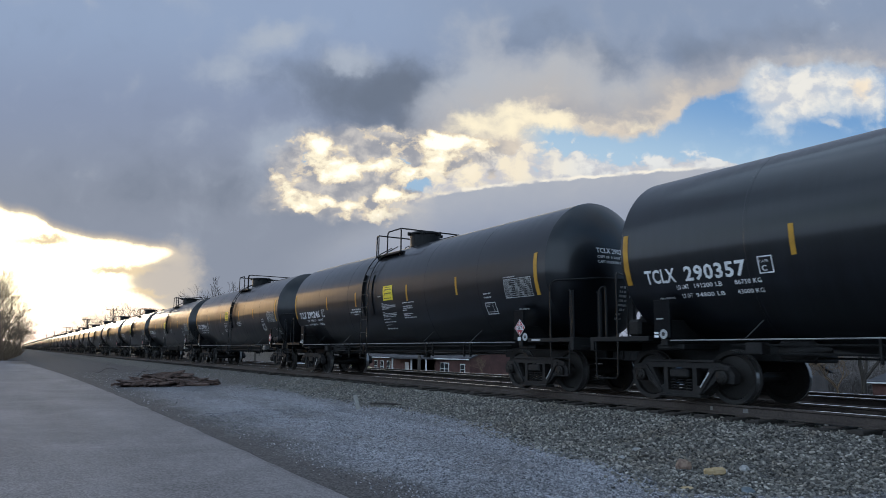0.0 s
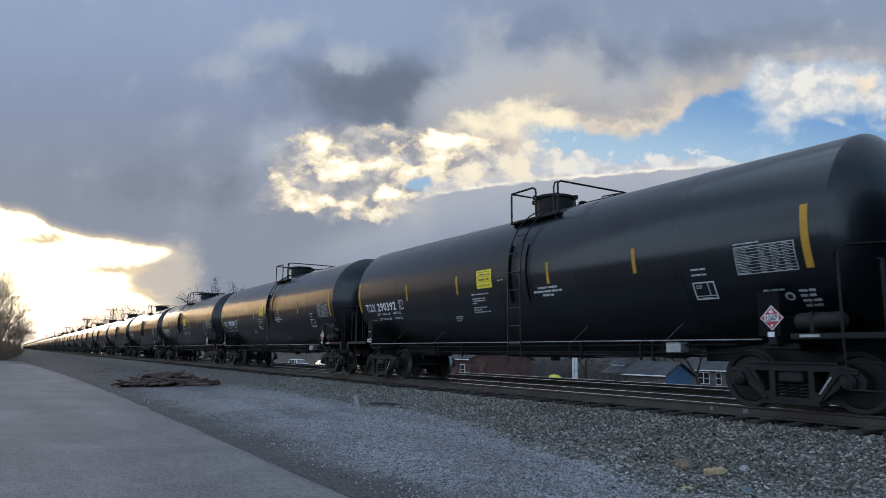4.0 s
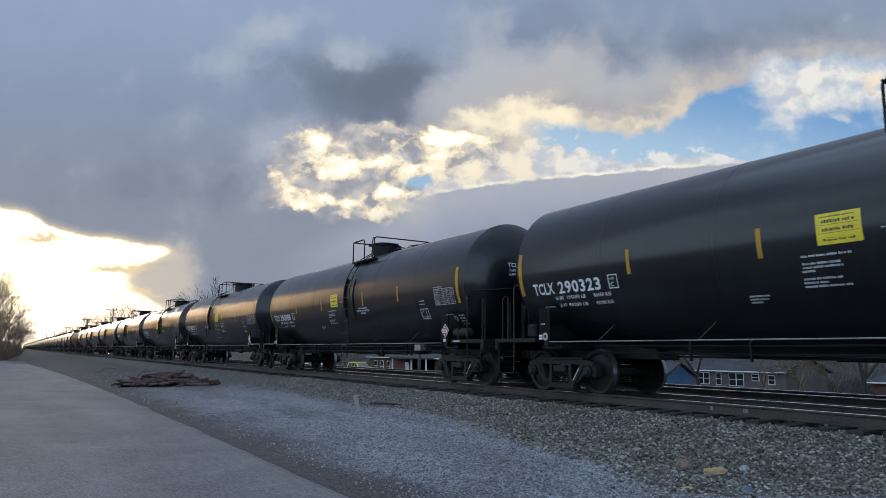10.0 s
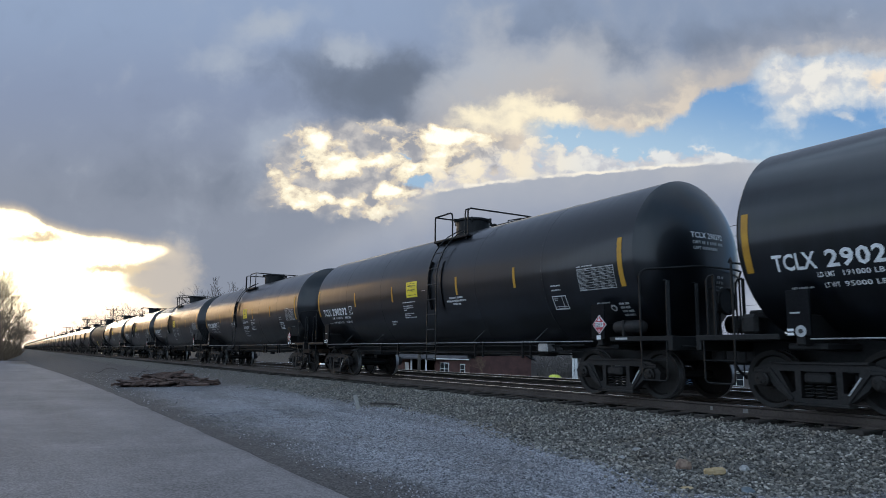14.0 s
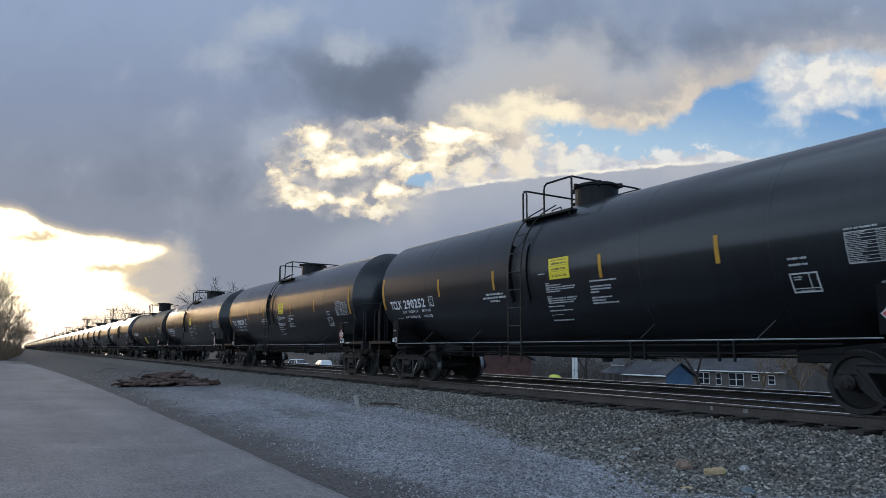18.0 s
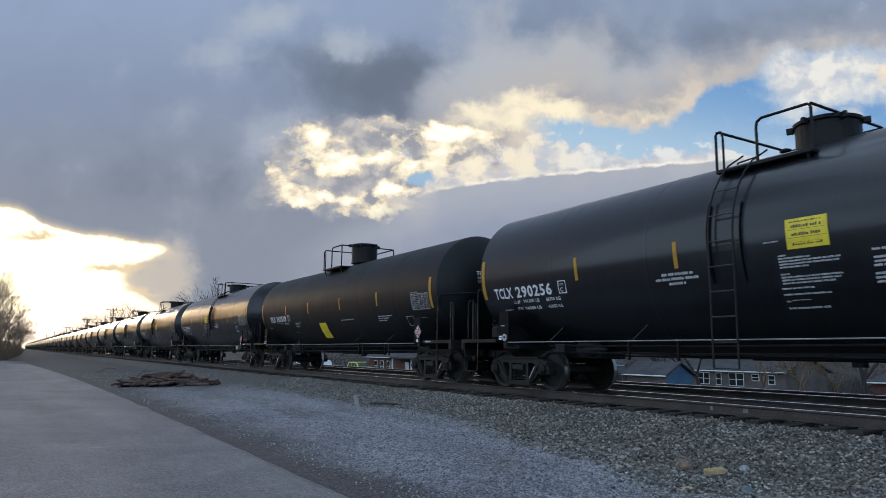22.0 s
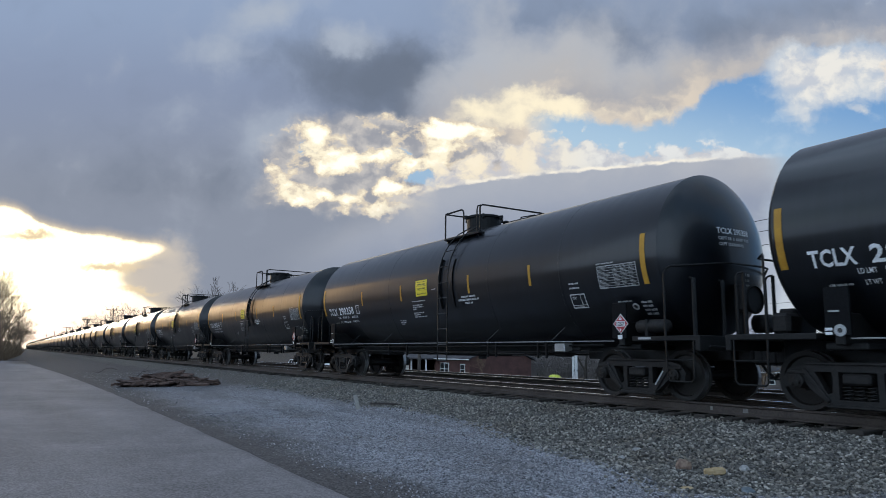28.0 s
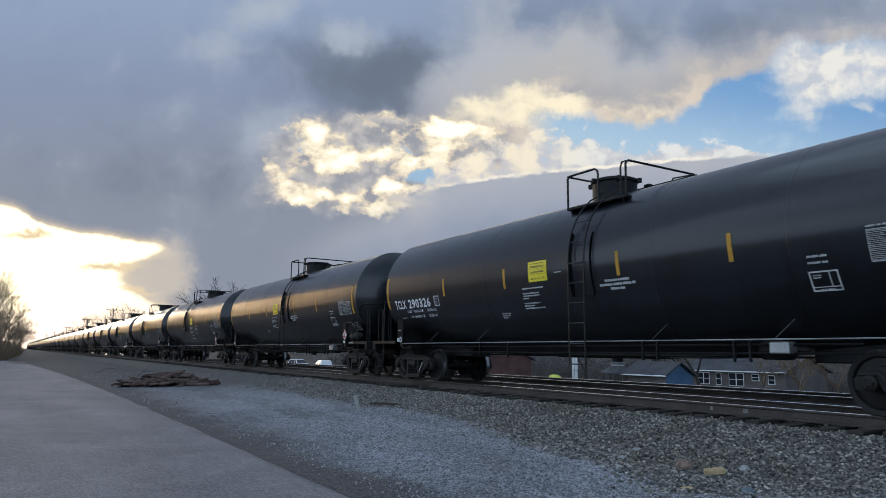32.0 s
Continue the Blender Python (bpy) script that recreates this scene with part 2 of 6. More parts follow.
def tube(bm, points, r, n=8):
    """A round bar through the points."""
    pts = [Vector(p) for p in points]
    rings = []
    for i, p in enumerate(pts):
        d = (pts[min(i + 1, len(pts) - 1)] - pts[max(i - 1, 0)]).normalized()
        u = d.orthogonal().normalized() if i == 0 else (u - d * u.dot(d)).normalized()
        v = d.cross(u)
        rings.append([bm.verts.new(p + r * (math.cos(k * math.tau / n) * u + math.sin(k * math.tau / n) * v)) for k in range(n)])
    for a, b in zip(rings, rings[1:]):
        for k in range(n):
            bm.faces.new((a[k], a[(k + 1) % n], b[(k + 1) % n], b[k]))
    bm.faces.new(rings[0][::-1])
    bm.faces.new(rings[-1])
    return bm


def lathe(bm, profile, axis="Z", at=(0, 0, 0), n=24, mats=None):
    """Turn (radius, height) pairs round an axis through at."""
    at = Vector(at)
    rings = []
    for r, hgt in profile:
        ring = []
        for k in range(n):
            c, s = r * math.cos(k * math.tau / n), r * math.sin(k * math.tau / n)
            v = {"Z": (c, s, hgt), "X": (hgt, c, s), "Y": (s, hgt, c)}[axis]
            ring.append(bm.verts.new(at + Vector(v)))
        rings.append(ring)
    for i, (a, b) in enumerate(zip(rings, rings[1:])):
        for k in range(n):
            f = bm.faces.new((a[k], a[(k + 1) % n], b[(k + 1) % n], b[k]))
            if mats:
                f.material_index = mats[i]
    for ring, flip in ((rings[0], True), (rings[-1], False)):
        f = bm.faces.new(ring[::-1] if flip else ring)
        if mats:
            f.material_index = mats[0 if flip else -1]
    return bm


def thing(name, at, label, category, group="", kind=""):
    ob = new(name)
    ob.empty_display_size = 0.3
    ob.matrix_basis = at if isinstance(at, Matrix) else Matrix.Translation(at)
    return tagged(ob, label, category, group, kind)


# ---- sky sheet: broken cloud, blue gaps, and the sunlit opening low over the far end of the train ----
FOCAL = 784 / math.tan(radians(FOV / 2))
AX = heading(YAW, TILT, LEAN).to_3x3()


def mat_clouds():
    m = bpy.data.materials.new("drifting_cloud_sky")
    m.use_nodes = True
    n = Net(m.node_tree)
    to = n.vec("SUBTRACT", n.node("ShaderNodeTexCoord").outputs["Object"], tuple(EYE))
    k = n.math("DIVIDE", FOCAL / 100, n.vec("DOT_PRODUCT", to, tuple(-AX.col[2])))
    u = n.math("ADD", n.math("MULTIPLY", n.vec("DOT_PRODUCT", to, tuple(AX.col[0])), k), 7.84)
    v = n.math("SUBTRACT", 4.41, n.math("MULTIPLY", n.vec("DOT_PRODUCT", to, tuple(AX.col[1])), k))

    def chart(a, b):
        comb = n.node("ShaderNodeCombineXYZ")
        n.put(comb.inputs[0], a)
        n.put(comb.inputs[1], b)
        return comb.outputs[0]

    p = chart(u, v)                      # a chart of the sky, one unit is about 4.7 degrees

    def sway(scale, detail, rough):
        a = n.noise(p, scale, detail, rough)
        b = n.noise(n.vec("ADD", p, (31.0, 17.0, 5.0)), scale, detail, rough)
        return n.vec("SUBTRACT", chart(a, b), (0.5, 0.5, 0.0))

    w1, w2 = sway(0.9, 4, 0.5), sway(3.0, 5, 0.6)
    warp = n.vec("ADD", n.vec("SCALE", w1, 0.55), n.vec("SCALE", w2, 0.38))
    q = n.vec("ADD", p, warp)

    def edge(points, at):
        """The height of a cloud's edge along the chart."""
        at = n.math("DIVIDE", at, 16.0)
        c = n.node("ShaderNodeFloatCurve")
        line = c.mapping.curves[0]
        while len(line.points) < len(points):
            line.points.new(0.5, 0.5)
        for pt, (a, b) in zip(line.points, points):
            pt.location = (a / 16, b / 8)
        c.mapping.update()
        n.put(c.inputs["Value"], at)
        return n.math("MULTIPLY", c.outputs[0], 8.0)

    def over(colour, mask, base, amount=1.0):
        return n.mix(mask if amount == 1.0 else n.math("MULTIPLY", mask, amount), base, colour)

    flat = [(k, n.vec("MULTIPLY", q, (1, k, 0))) for k in (1.0, 2.0, 3.5, 6.0)]

    def bells(rows):
        """A sum of soft swellings (u, v, half width, half height, weight)."""
        total = None
        for cx, cy, rx, ry, weight in rows:
            k, at = min(flat, key=lambda c: abs(math.log(c[0] * ry / rx)))
            f = n.step(n.vec("DISTANCE", at, (cx, cy * k, 0)), 2 * math.sqrt(rx * ry * k), 0.0, 0.0, weight)
            total = f if total is None else n.math("ADD", total, f)
        return total

    fine = n.noise(n.vec("MULTIPLY", p, (0.8, 1.2, 1.0)), 3.8, 7, 0.58, 0.3)
    chunk = n.noise(p, 1.7, 7, 0.56, 0.15)
    sheet = n.vec("ADD", n.vec("MULTIPLY", p, (0.75, 1.1, 1.0)), n.vec("SCALE", w1, 0.5))
    soft = n.noise(sheet, 0.62, 4, 0.46, 0.3)
    tuft = n.noise(n.vec("ADD", n.vec("MULTIPLY", p, (1.0, 1.25, 1.0)), n.vec("SCALE", w2, 0.3)), 2.1, 6, 0.52, 0.1)
    wool = n.noise(n.vec("ADD", p, n.vec("SCALE", w1, 0.8)), 1.05, 6, 0.50, 0.1)

    def swing(field, gain):
        return n.math("MULTIPLY", n.math("SUBTRACT", field, 0.5), gain)

    def both(*fields):
        total = fields[0]
        for f in fields[1:]:
            total = n.math("ADD", total, f)
        return total

    # upper deck: bluish grey, greyer lower down, with soft heavy and pale masses
    col = n.mix(n.step(v, 0.0, 1.9), srgb(146, 164, 193), srgb(138, 151, 177))
    col = over(srgb(140, 148, 164), n.step(v, 1.4, 3.6), col)
    col = over(srgb(134, 148, 171), n.step(u, 6.0, 10.0), col, 0.6)
    dark = bells([(6.45, 1.65, 1.5, 0.6, 0.95), (5.4, 1.1, 0.8, 0.4, 0.35), (7.4, 1.3, 0.8, 0.45, 0.5), (12.4, 0.7, 1.6, 0.55, 0.55), (9.4, 0.45, 0.9, 0.4, 0.3), (10.8, 0.9, 0.8, 0.4, 0.3), (2.4, 3.2, 1.6, 0.5, 0.3), (3.7, 3.3, 0.9, 0.6, 0.3), (15.2, 0.4, 1.0, 0.4, 0.3), (7.0, 2.25, 0.6, 0.25, 0.5)])
    dark = both(dark, swing(wool, -1.3), swing(soft, -0.8))
    col = over(srgb(108, 119, 137), n.step(dark, 0.05, 1.35), col)
    pale = bells([(4.6, 0.42, 0.55, 0.22, 0.9), (4.05, 1.05, 0.6, 0.32, 0.8), (6.2, 0.95, 0.45, 0.22, 0.9), (5.5, 0.35, 0.5, 0.2, 0.4), (3.3, 2.15, 0.7, 0.35, 0.35), (4.9, 2.35, 0.6, 0.3, 0.5), (4.4, 3.0, 0.6, 0.45, 0.3), (8.7, 0.5, 0.5, 0.45, 0.7), (8.3, 1.2, 0.5, 0.4, 0.6), (9.6, 1.3, 0.9, 0.45, 0.9), (11.2, 1.4, 0.9, 0.4, 0.8), (10.3, 0.7, 0.6, 0.3, 0.5), (8.9, 1.7, 0.7, 0.3, 0.6), (13.2, 1.1, 0.8, 0.3, 0.4), (14.6, 0.85, 0.7, 0.25, 0.5), (7.75, 1.85, 0.5, 0.4, 0.7)])
    pale = both(pale, swing(wool, 1.5), swing(tuft, 0.25), swing(soft, 0.6))
    col = over(n.mix(n.step(u, 7.0, 9.5), srgb(172, 182, 197), srgb(184, 187, 193)), n.step(pale, 0.0, 1.1), col, 0.95)
    # the deck's lower edge: lit from below, cream towards the rim
    q3 = n.vec("ADD", p, n.vec("ADD", n.vec("SCALE", w1, 0.45), n.vec("SCALE", w2, 0.30)))
    q3s = n.node("ShaderNodeSeparateXYZ")
    n.put(q3s.inputs[0], q3)
    ur, vr = q3s.outputs[0], q3s.outputs[1]
    foot = edge([(0, 2.2), (7.0, 2.3), (8.2, 2.42), (9.0, 2.30), (9.6, 2.18), (10.2, 2.16), (10.8, 2.32), (11.3, 2.30), (11.75, 2.22), (12.1, 1.95), (12.6, 1.60), (13.1, 1.40), (13.7, 1.2), (16, 1.0)], ur)
    above = n.math("SUBTRACT", foot, vr)
    lit = n.math("MULTIPLY", n.step(both(above, swing(wool, -1.0)), 1.25, 0.0), n.math("MULTIPLY", n.step(u, 6.9, 8.2), n.step(u, 13.6, 11.8, 0.35, 1.0)))
    col = over(srgb(186, 182, 180), lit, col, 0.9)
    lit2 = n.math("MULTIPLY", n.step(both(above, swing(tuft, -1.3), swing(wool, -0.6)), 0.55, -0.12), n.math("MULTIPLY", n.step(u, 7.4, 8.4), n.step(u, 13.0, 11.8, 0.35, 1.0)))
    col = over(srgb(226, 213, 196), lit2, col, 0.9)
    spot = both(bells([(9.2, 2.02, 0.45, 0.2, 0.9), (10.0, 2.02, 0.4, 0.2, 0.9), (11.6, 2.1, 0.3, 0.2, 0.6), (8.4, 2.2, 0.5, 0.22, 0.7), (10.8, 2.15, 0.3, 0.15, 0.4), (8.2, 1.95, 0.4, 0.2, 0.5), (9.0, 1.72, 0.5, 0.18, 0.45), (9.7, 2.3, 0.6, 0.12, 0.4)]), swing(tuft, 1.1))
    col = over(srgb(255, 243, 214), n.step(spot, 0.28, 1.0), col)
    # blue gaps under the edge, veiled by thin white
    blue = n.mix(n.step(n.math("ADD", v, n.math("MULTIPLY", n.math("SUBTRACT", 12.0, u), 0.16)), 1.3, 3.1), srgb(116, 160, 208), srgb(174, 202, 224))
    blue = over(srgb(196, 214, 230), n.step(both(swing(wool, 1.2), swing(tuft, 1.0)), 0.0, 0.5), blue, 0.65)
    hole = n.math("MULTIPLY", n.step(both(above, swing(tuft, 0.5)), 0.10, -0.16), n.step(both(u, swing(wool, 1.5)), 8.9, 9.7))
    col = over(blue, hole, col)
    # broken sunlit cloud left of the gap
    field = both(bells([(6.35, 2.95, 1.25, 0.5, 1.2), (5.2, 2.95, 0.5, 0.4, 0.45), (5.9, 3.5, 0.9, 0.3, 0.9), (6.7, 3.65, 0.5, 0.3, 0.6), (7.6, 2.75, 0.7, 0.4, 0.9), (8.5, 2.6, 0.7, 0.35, 0.8), (7.5, 3.3, 0.6, 0.2, 0.6), (5.6, 2.45, 0.4, 0.2, 0.5), (7.3, 2.4, 0.5, 0.2, 0.5)]), swing(wool, 1.0))
    veil = n.step(field, 0.12, 0.75)
    col = over(n.mix(n.step(tuft, 0.34, 0.60), srgb(158, 160, 168), srgb(208, 203, 198)), veil, col, 0.92)
    speck = both(bells([(5.55, 2.67, 0.2, 0.12, 0.9), (7.55, 3.22, 0.35, 0.16, 1.1), (7.1, 2.72, 0.35, 0.1, 0.7), (7.75, 2.95, 0.2, 0.2, 0.6), (8.7, 2.75, 0.5, 0.1, 0.5)]), swing(tuft, 1.4))
    col = over(srgb(156, 190, 220), n.math("MULTIPLY", n.step(speck, 0.36, 0.66), veil), col, 0.9)
    knots = bells([(4.9, 3.0, 0.3, 0.16, 0.25), (5.15, 3.18, 0.3, 0.16, 0.35), (5.6, 2.45, 0.35, 0.14, 0.6), (6.0, 3.07, 0.4, 0.15, 0.75), (5.75, 2.82, 0.35, 0.18, 0.7), (5.5, 3.52, 0.4, 0.2, 0.75), (6.75, 3.78, 0.3, 0.16, 0.9), (6.75, 3.32, 0.4, 0.18, 0.7), (7.15, 2.98, 0.4, 0.17, 0.8), (6.4, 2.83, 0.4, 0.14, 0.75), (7.35, 2.43, 0.5, 0.16, 0.7), (7.9, 2.45, 0.3, 0.25, 0.7), (8.0, 2.95, 0.4, 0.25, 0.6), (8.4, 2.38, 0.5, 0.12, 0.5), (7.2, 3.45, 0.5, 0.12, 0.6), (6.2, 3.6, 0.4, 0.15, 0.4)])
    grey = bells([(6.0, 3.32, 0.35, 0.13, 0.5), (6.6, 3.08, 0.35, 0.2, 0.6), (5.55, 3.1, 0.3, 0.1, 0.3), (7.0, 3.65, 0.4, 0.1, 0.5)])
    glow = both(n.math("MULTIPLY", knots, 0.85), n.math("MULTIPLY", grey, -1.0), n.math("MULTIPLY", both(swing(tuft, 2.2), swing(fine, 1.3)), n.step(field, 0.05, 0.55)))
    glow = n.math("MULTIPLY", glow, n.step(field, 0.0, 0.4))
    col = over(srgb(226, 212, 190), n.step(glow, 0.10, 0.34), col, 0.85)
    col = over(srgb(255, 244, 216), n.step(glow, 0.28, 0.52), col)
    col = over((1.25, 1.16, 0.98), n.step(glow, 0.50, 0.85), col)
    # white heaps in the blue to the east
    heap = both(bells([(14.15, 1.55, 0.8, 0.42, 1.0), (13.7, 1.3, 0.4, 0.3, 0.4), (14.6, 1.35, 0.5, 0.3, 0.5), (15.7, 1.5, 0.35, 0.5, 1.0), (15.2, 1.05, 0.5, 0.2, 0.6), (13.95, 2.3, 0.25, 0.5, 0.25), (15.0, 1.95, 0.12, 0.08, 0.6)]), swing(tuft, 1.3), swing(fine, 0.2))
    heap = n.math("MULTIPLY", heap, n.step(u, 12.9, 13.9))
    col = over(srgb(186, 200, 216), n.step(heap, 0.10, 0.7), col, 0.85)
    col = over(n.mix(n.step(tuft, 0.4, 0.62), srgb(198, 204, 214), srgb(236, 234, 228)), n.step(heap, 0.35, 1.15), col)
    col = over(srgb(250, 232, 206), n.step(both(bells([(15.6, 1.4, 0.3, 0.25, 0.8)]), swing(tuft, 0.8)), 0.4, 0.8), col, 0.8)
    # low bank, its top nearly straight with a thin bright rim
    brim = edge([(0, 4.6), (5.0, 4.35), (6.2, 3.95), (6.9, 3.72), (7.8, 3.38), (9.0, 3.2), (10.5, 3.06), (12, 2.92), (13.2, 2.86), (16, 2.84)], u)
    depth = n.math("SUBTRACT", n.math("ADD", v, n.math("MULTIPLY", n.math("SUBTRACT", fine, 0.5), 0.16)), brim)
    where = n.step(both(u, swing(wool, 1.5)), 6.7, 8.0)
    tall = both(bells([(8.6, 2.9, 1.0, 2.0, 0.55), (9.6, 2.85, 0.6, 1.5, 0.35), (10.2, 2.8, 0.5, 1.5, 0.22), (11.9, 2.6, 0.35, 1.5, 0.30), (13.0, 2.75, 0.4, 1.0, 0.06)]), 0.02)
    puff = both(n.math("DIVIDE", depth, n.math("MAXIMUM", tall, 0.03)), 1.0, swing(tuft, 3.4))
    puff = n.math("MULTIPLY", n.step(puff, 0.0, 0.5), n.math("MULTIPLY", where, n.step(u, 13.8, 13.0)))
    col = over(n.mix(n.step(tuft, 0.40, 0.60), srgb(200, 200, 206), n.mix(n.step(u, 11.0, 9.0), srgb(232, 232, 230), srgb(248, 236, 212))), puff, col, 0.92)
    bank = n.mix(n.step(depth, 0.0, 0.9), srgb(178, 182, 191), srgb(146, 156, 177))
    bank = over(srgb(160, 168, 184), n.step(wool, 0.35, 0.66), bank, 0.5)
    col = over(srgb(198, 207, 216), n.math("MULTIPLY", n.step(both(v, swing(tuft, 2.0)), 3.4, 5.0), n.step(u, 12.6, 13.6)), col, 0.9)
    col = over(bank, n.math("MULTIPLY", n.math("MULTIPLY", n.step(depth, -0.02, 0.05), where), n.step(both(u, swing(wool, 2.0)), 14.3, 12.8)), col)
    col = over(bank, n.math("MULTIPLY", n.math("MULTIPLY", n.step(depth, -0.2, 0.5), n.step(u, 4.6, 6.6)), n.step(both(u, swing(wool, 2.0)), 14.3, 12.8)), col, 0.8)
    line = n.math("MULTIPLY", n.math("MULTIPLY", n.step(depth, -0.06, -0.01), n.step(depth, 0.04, 0.0)), n.step(both(u, swing(tuft, 3.0)), 7.6, 8.8))
    col = over(srgb(250, 243, 228), n.math("MULTIPLY", line, n.math("MULTIPLY", where, n.math("MULTIPLY", n.step(u, 13.6, 11.5), n.step(chunk, 0.3, 0.55)))), col, 0.95)
    # the sunlit opening low over the far end
    qe = n.vec("ADD", p, n.vec("SCALE", warp, 0.28))
    pe = n.node("ShaderNodeSeparateXYZ")
    n.put(pe.inputs[0], qe)
    ue, ve = pe.outputs[0], pe.outputs[1]
    lid = edge([(0, 3.68), (0.4, 3.74), (0.9, 4.02), (1.5, 4.16), (2.0, 4.24), (2.5, 4.34), (2.95, 4.42), (3.4, 5.0), (4.2, 6.2), (16, 8)], ue)
    lid = n.math("ADD", lid, n.math("MULTIPLY", n.math("MINIMUM", ue, 0.0), 0.32))      # rises on beyond the view
    bay = n.math("MULTIPLY", n.step(n.math("SUBTRACT", ve, 4.85), -0.4, -0.02), n.step(n.math("SUBTRACT", ve, 4.85), 0.75, 0.1))
    side = n.math("SUBTRACT", n.math("SUBTRACT", n.math("ADD", 2.92, n.math("MULTIPLY", n.step(ve, 5.3, 6.2), 0.3)), n.math("MULTIPLY", bay, 0.72)), ue)
    up = n.math("SUBTRACT", ve, lid)
    opened = n.math("MULTIPLY", n.step(up, -0.03, 0.07), n.step(side, -0.12, 0.14))
    halo = n.math("MULTIPLY", n.step(up, -0.2, 0.05), n.step(side, -0.8, 0.1))
    col = over(srgb(214, 196, 172), halo, col, 0.7)
    halo = n.math("MULTIPLY", n.step(up, -0.1, 0.08), n.step(side, -0.45, 0.1))
    col = over((1.05, 0.9, 0.62), halo, col, 0.75)
    near_sun = n.math("ADD", bells([(3.1, 4.85, 0.55, 0.4, 0.9), (2.7, 5.1, 0.5, 0.25, 0.6)]), n.math("MULTIPLY", n.math("SUBTRACT", fine, 0.5), 0.5))
    col = over(srgb(208, 198, 186), n.step(near_sun, 0.1, 0.9), col, 0.85)
    hot = n.mix(n.step(n.vec("LENGTH", n.vec("MULTIPLY", n.vec("SUBTRACT", p, (0.6, 4.9, 0)), (1, 1.3, 0))), 0.4, 2.1), (3.6, 2.9, 1.5), (2.0, 1.35, 0.62))
    hot = over((1.7, 1.05, 0.48), n.step(v, 4.9, 6.1), hot, 0.8)
    hot = over((2.0, 1.3, 0.66), n.step(u, 0.2, -1.2), hot)       # dimmer and more orange away from the sun
    hot = over(srgb(150, 150, 158), n.step(u, -5.5, -10.0), hot)
    col = over(hot, opened, col)
    wisp = n.step(bells([(2.0, 4.80, 0.55, 0.10, 1.3), (0.65, 4.16, 0.55, 0.09, 1.3), (2.5, 5.2, 0.35, 0.07, 1.1)]), 0.25, 1.3)
    col = over(srgb(236, 214, 178), wisp, col)
    em = n.node("ShaderNodeEmission")
    n.put(em.inputs[0], col)
    n.put(em.inputs[1], 1.0)
    clear = n.node("ShaderNodeBsdfTransparent")
    mixed = n.node("ShaderNodeMixShader")       # the cloud is half open there, so the low sun shines through
    n.put(mixed.inputs[0], n.math("MULTIPLY", n.math("MULTIPLY", n.math("MULTIPLY", opened, n.math("SUBTRACT", 1.0, wisp)), n.step(u, -1.5, 0.0)), 0.36))
    n.put(mixed.inputs[1], em.outputs[0])
    n.put(mixed.inputs[2], clear.outputs[0])
    n.put(n.node("ShaderNodeOutputMaterial").inputs[0], mixed.outputs[0])
    return m


def build_sky_sheet():
    bm = bmesh.new()
    rows = []
    for j in range(25):
        e = radians(-2 + 56 * j / 24)
        r = 1 / math.hypot(math.cos(e) / 3300, math.sin(e) / 750)
        ring = []
        for i in range(41):
            a = radians(YAW - 50 + 122 * i / 40)
            ring.append(bm.verts.new((-r * math.cos(e) * math.sin(a), r * math.cos(e) * math.cos(a), EYE.z + r * math.sin(e))))
        rows.append(ring)
    for a, b in zip(rows, rows[1:]):
        for i in range(40):
            bm.faces.new((a[i], b[i], b[i + 1], a[i + 1]))
    ob = new("backdrop", mesh_of(bm, "backdrop", mat_clouds(), True))
    return tagged(ob, "evening sky of broken grey cloud with blue gaps and a sunlit opening", "sky", kind="structure")


sky_sheet = build_sky_sheet()


# ---- ground ----
def ground_z(x, y):
    def ease(a, b, t):
        t = min(max((t - a) / (b - a), 0), 1)
        return t * t * (3 - 2 * t)
    z = -0.015 if y < 3 else -0.015 + 0.05 * ease(3.0, 6.0, y)
    z += (RAIL - 0.262 - 0.035) * min(max((y - 7.7) / (9.75 - 7.7), 0), 1) ** 1.15
    z -= 0.12 * ease(TRACK + 1.4, TRACK + 2.1, y) * ease(TRACK + 2.8, TRACK + 2.1, y)
    z -= 0.75 * ease(TRACK2 + 2.0, TRACK2 + 5.0, y)
    z -= 3.2 * min(max((y - 21) / 49, 0), 1)
    z += 8.0 * ease(110, 400, y)
    return z + 0.6 * ease(-7, -25, y)


def surface_z(x, y):
    """The ground with the small unevenness of the yard."""
    z = ground_z(x, y)
    if 3.2 < y < 10 and -60 < x < 12:
        z += 0.05 * noise.fractal(Vector((x * 0.5, y * 0.7, 0)), 1.0, 2.0, 4) * min(1, y - 3.2) * min(1, (10 - y) * 0.5)
    return z


def build_ground():
    ys = [-1500, -600, -250, -100, -50, -25, -15, -8, -4, 0, 2.6] + [3 + 0.25 * i for i in range(64)] + [19, 20, 21, 22, 23, 25, 27, 30, 40, 60, 90, 110, 150, 200, 260, 330, 420, 700, 1400, 3400]
    xs = [-3600, -2400, -1500, -1000, -700, -500, -350, -250, -180, -130, -100, -80, -65] + [-55 + 0.4 * i for i in range(156)] + [10, 14, 20, 30, 45, 70, 110, 180, 300, 600, 1500]
    bm = bmesh.new()
    grid = []
    for x in xs:
        col = []
        for y in ys:
            col.append(bm.verts.new((x, y, surface_z(x, y))))
        grid.append(col)
    for a, b in zip(grid, grid[1:]):
        for j in range(len(ys) - 1):
            bm.faces.new((a[j], b[j], b[j + 1], a[j + 1]))
    ob = new("ground", mesh_of(bm, "ground", M["ground"], True))
    tagged(ob, "gravel yard rising to a grey ballast shoulder", "ground", kind="structure")


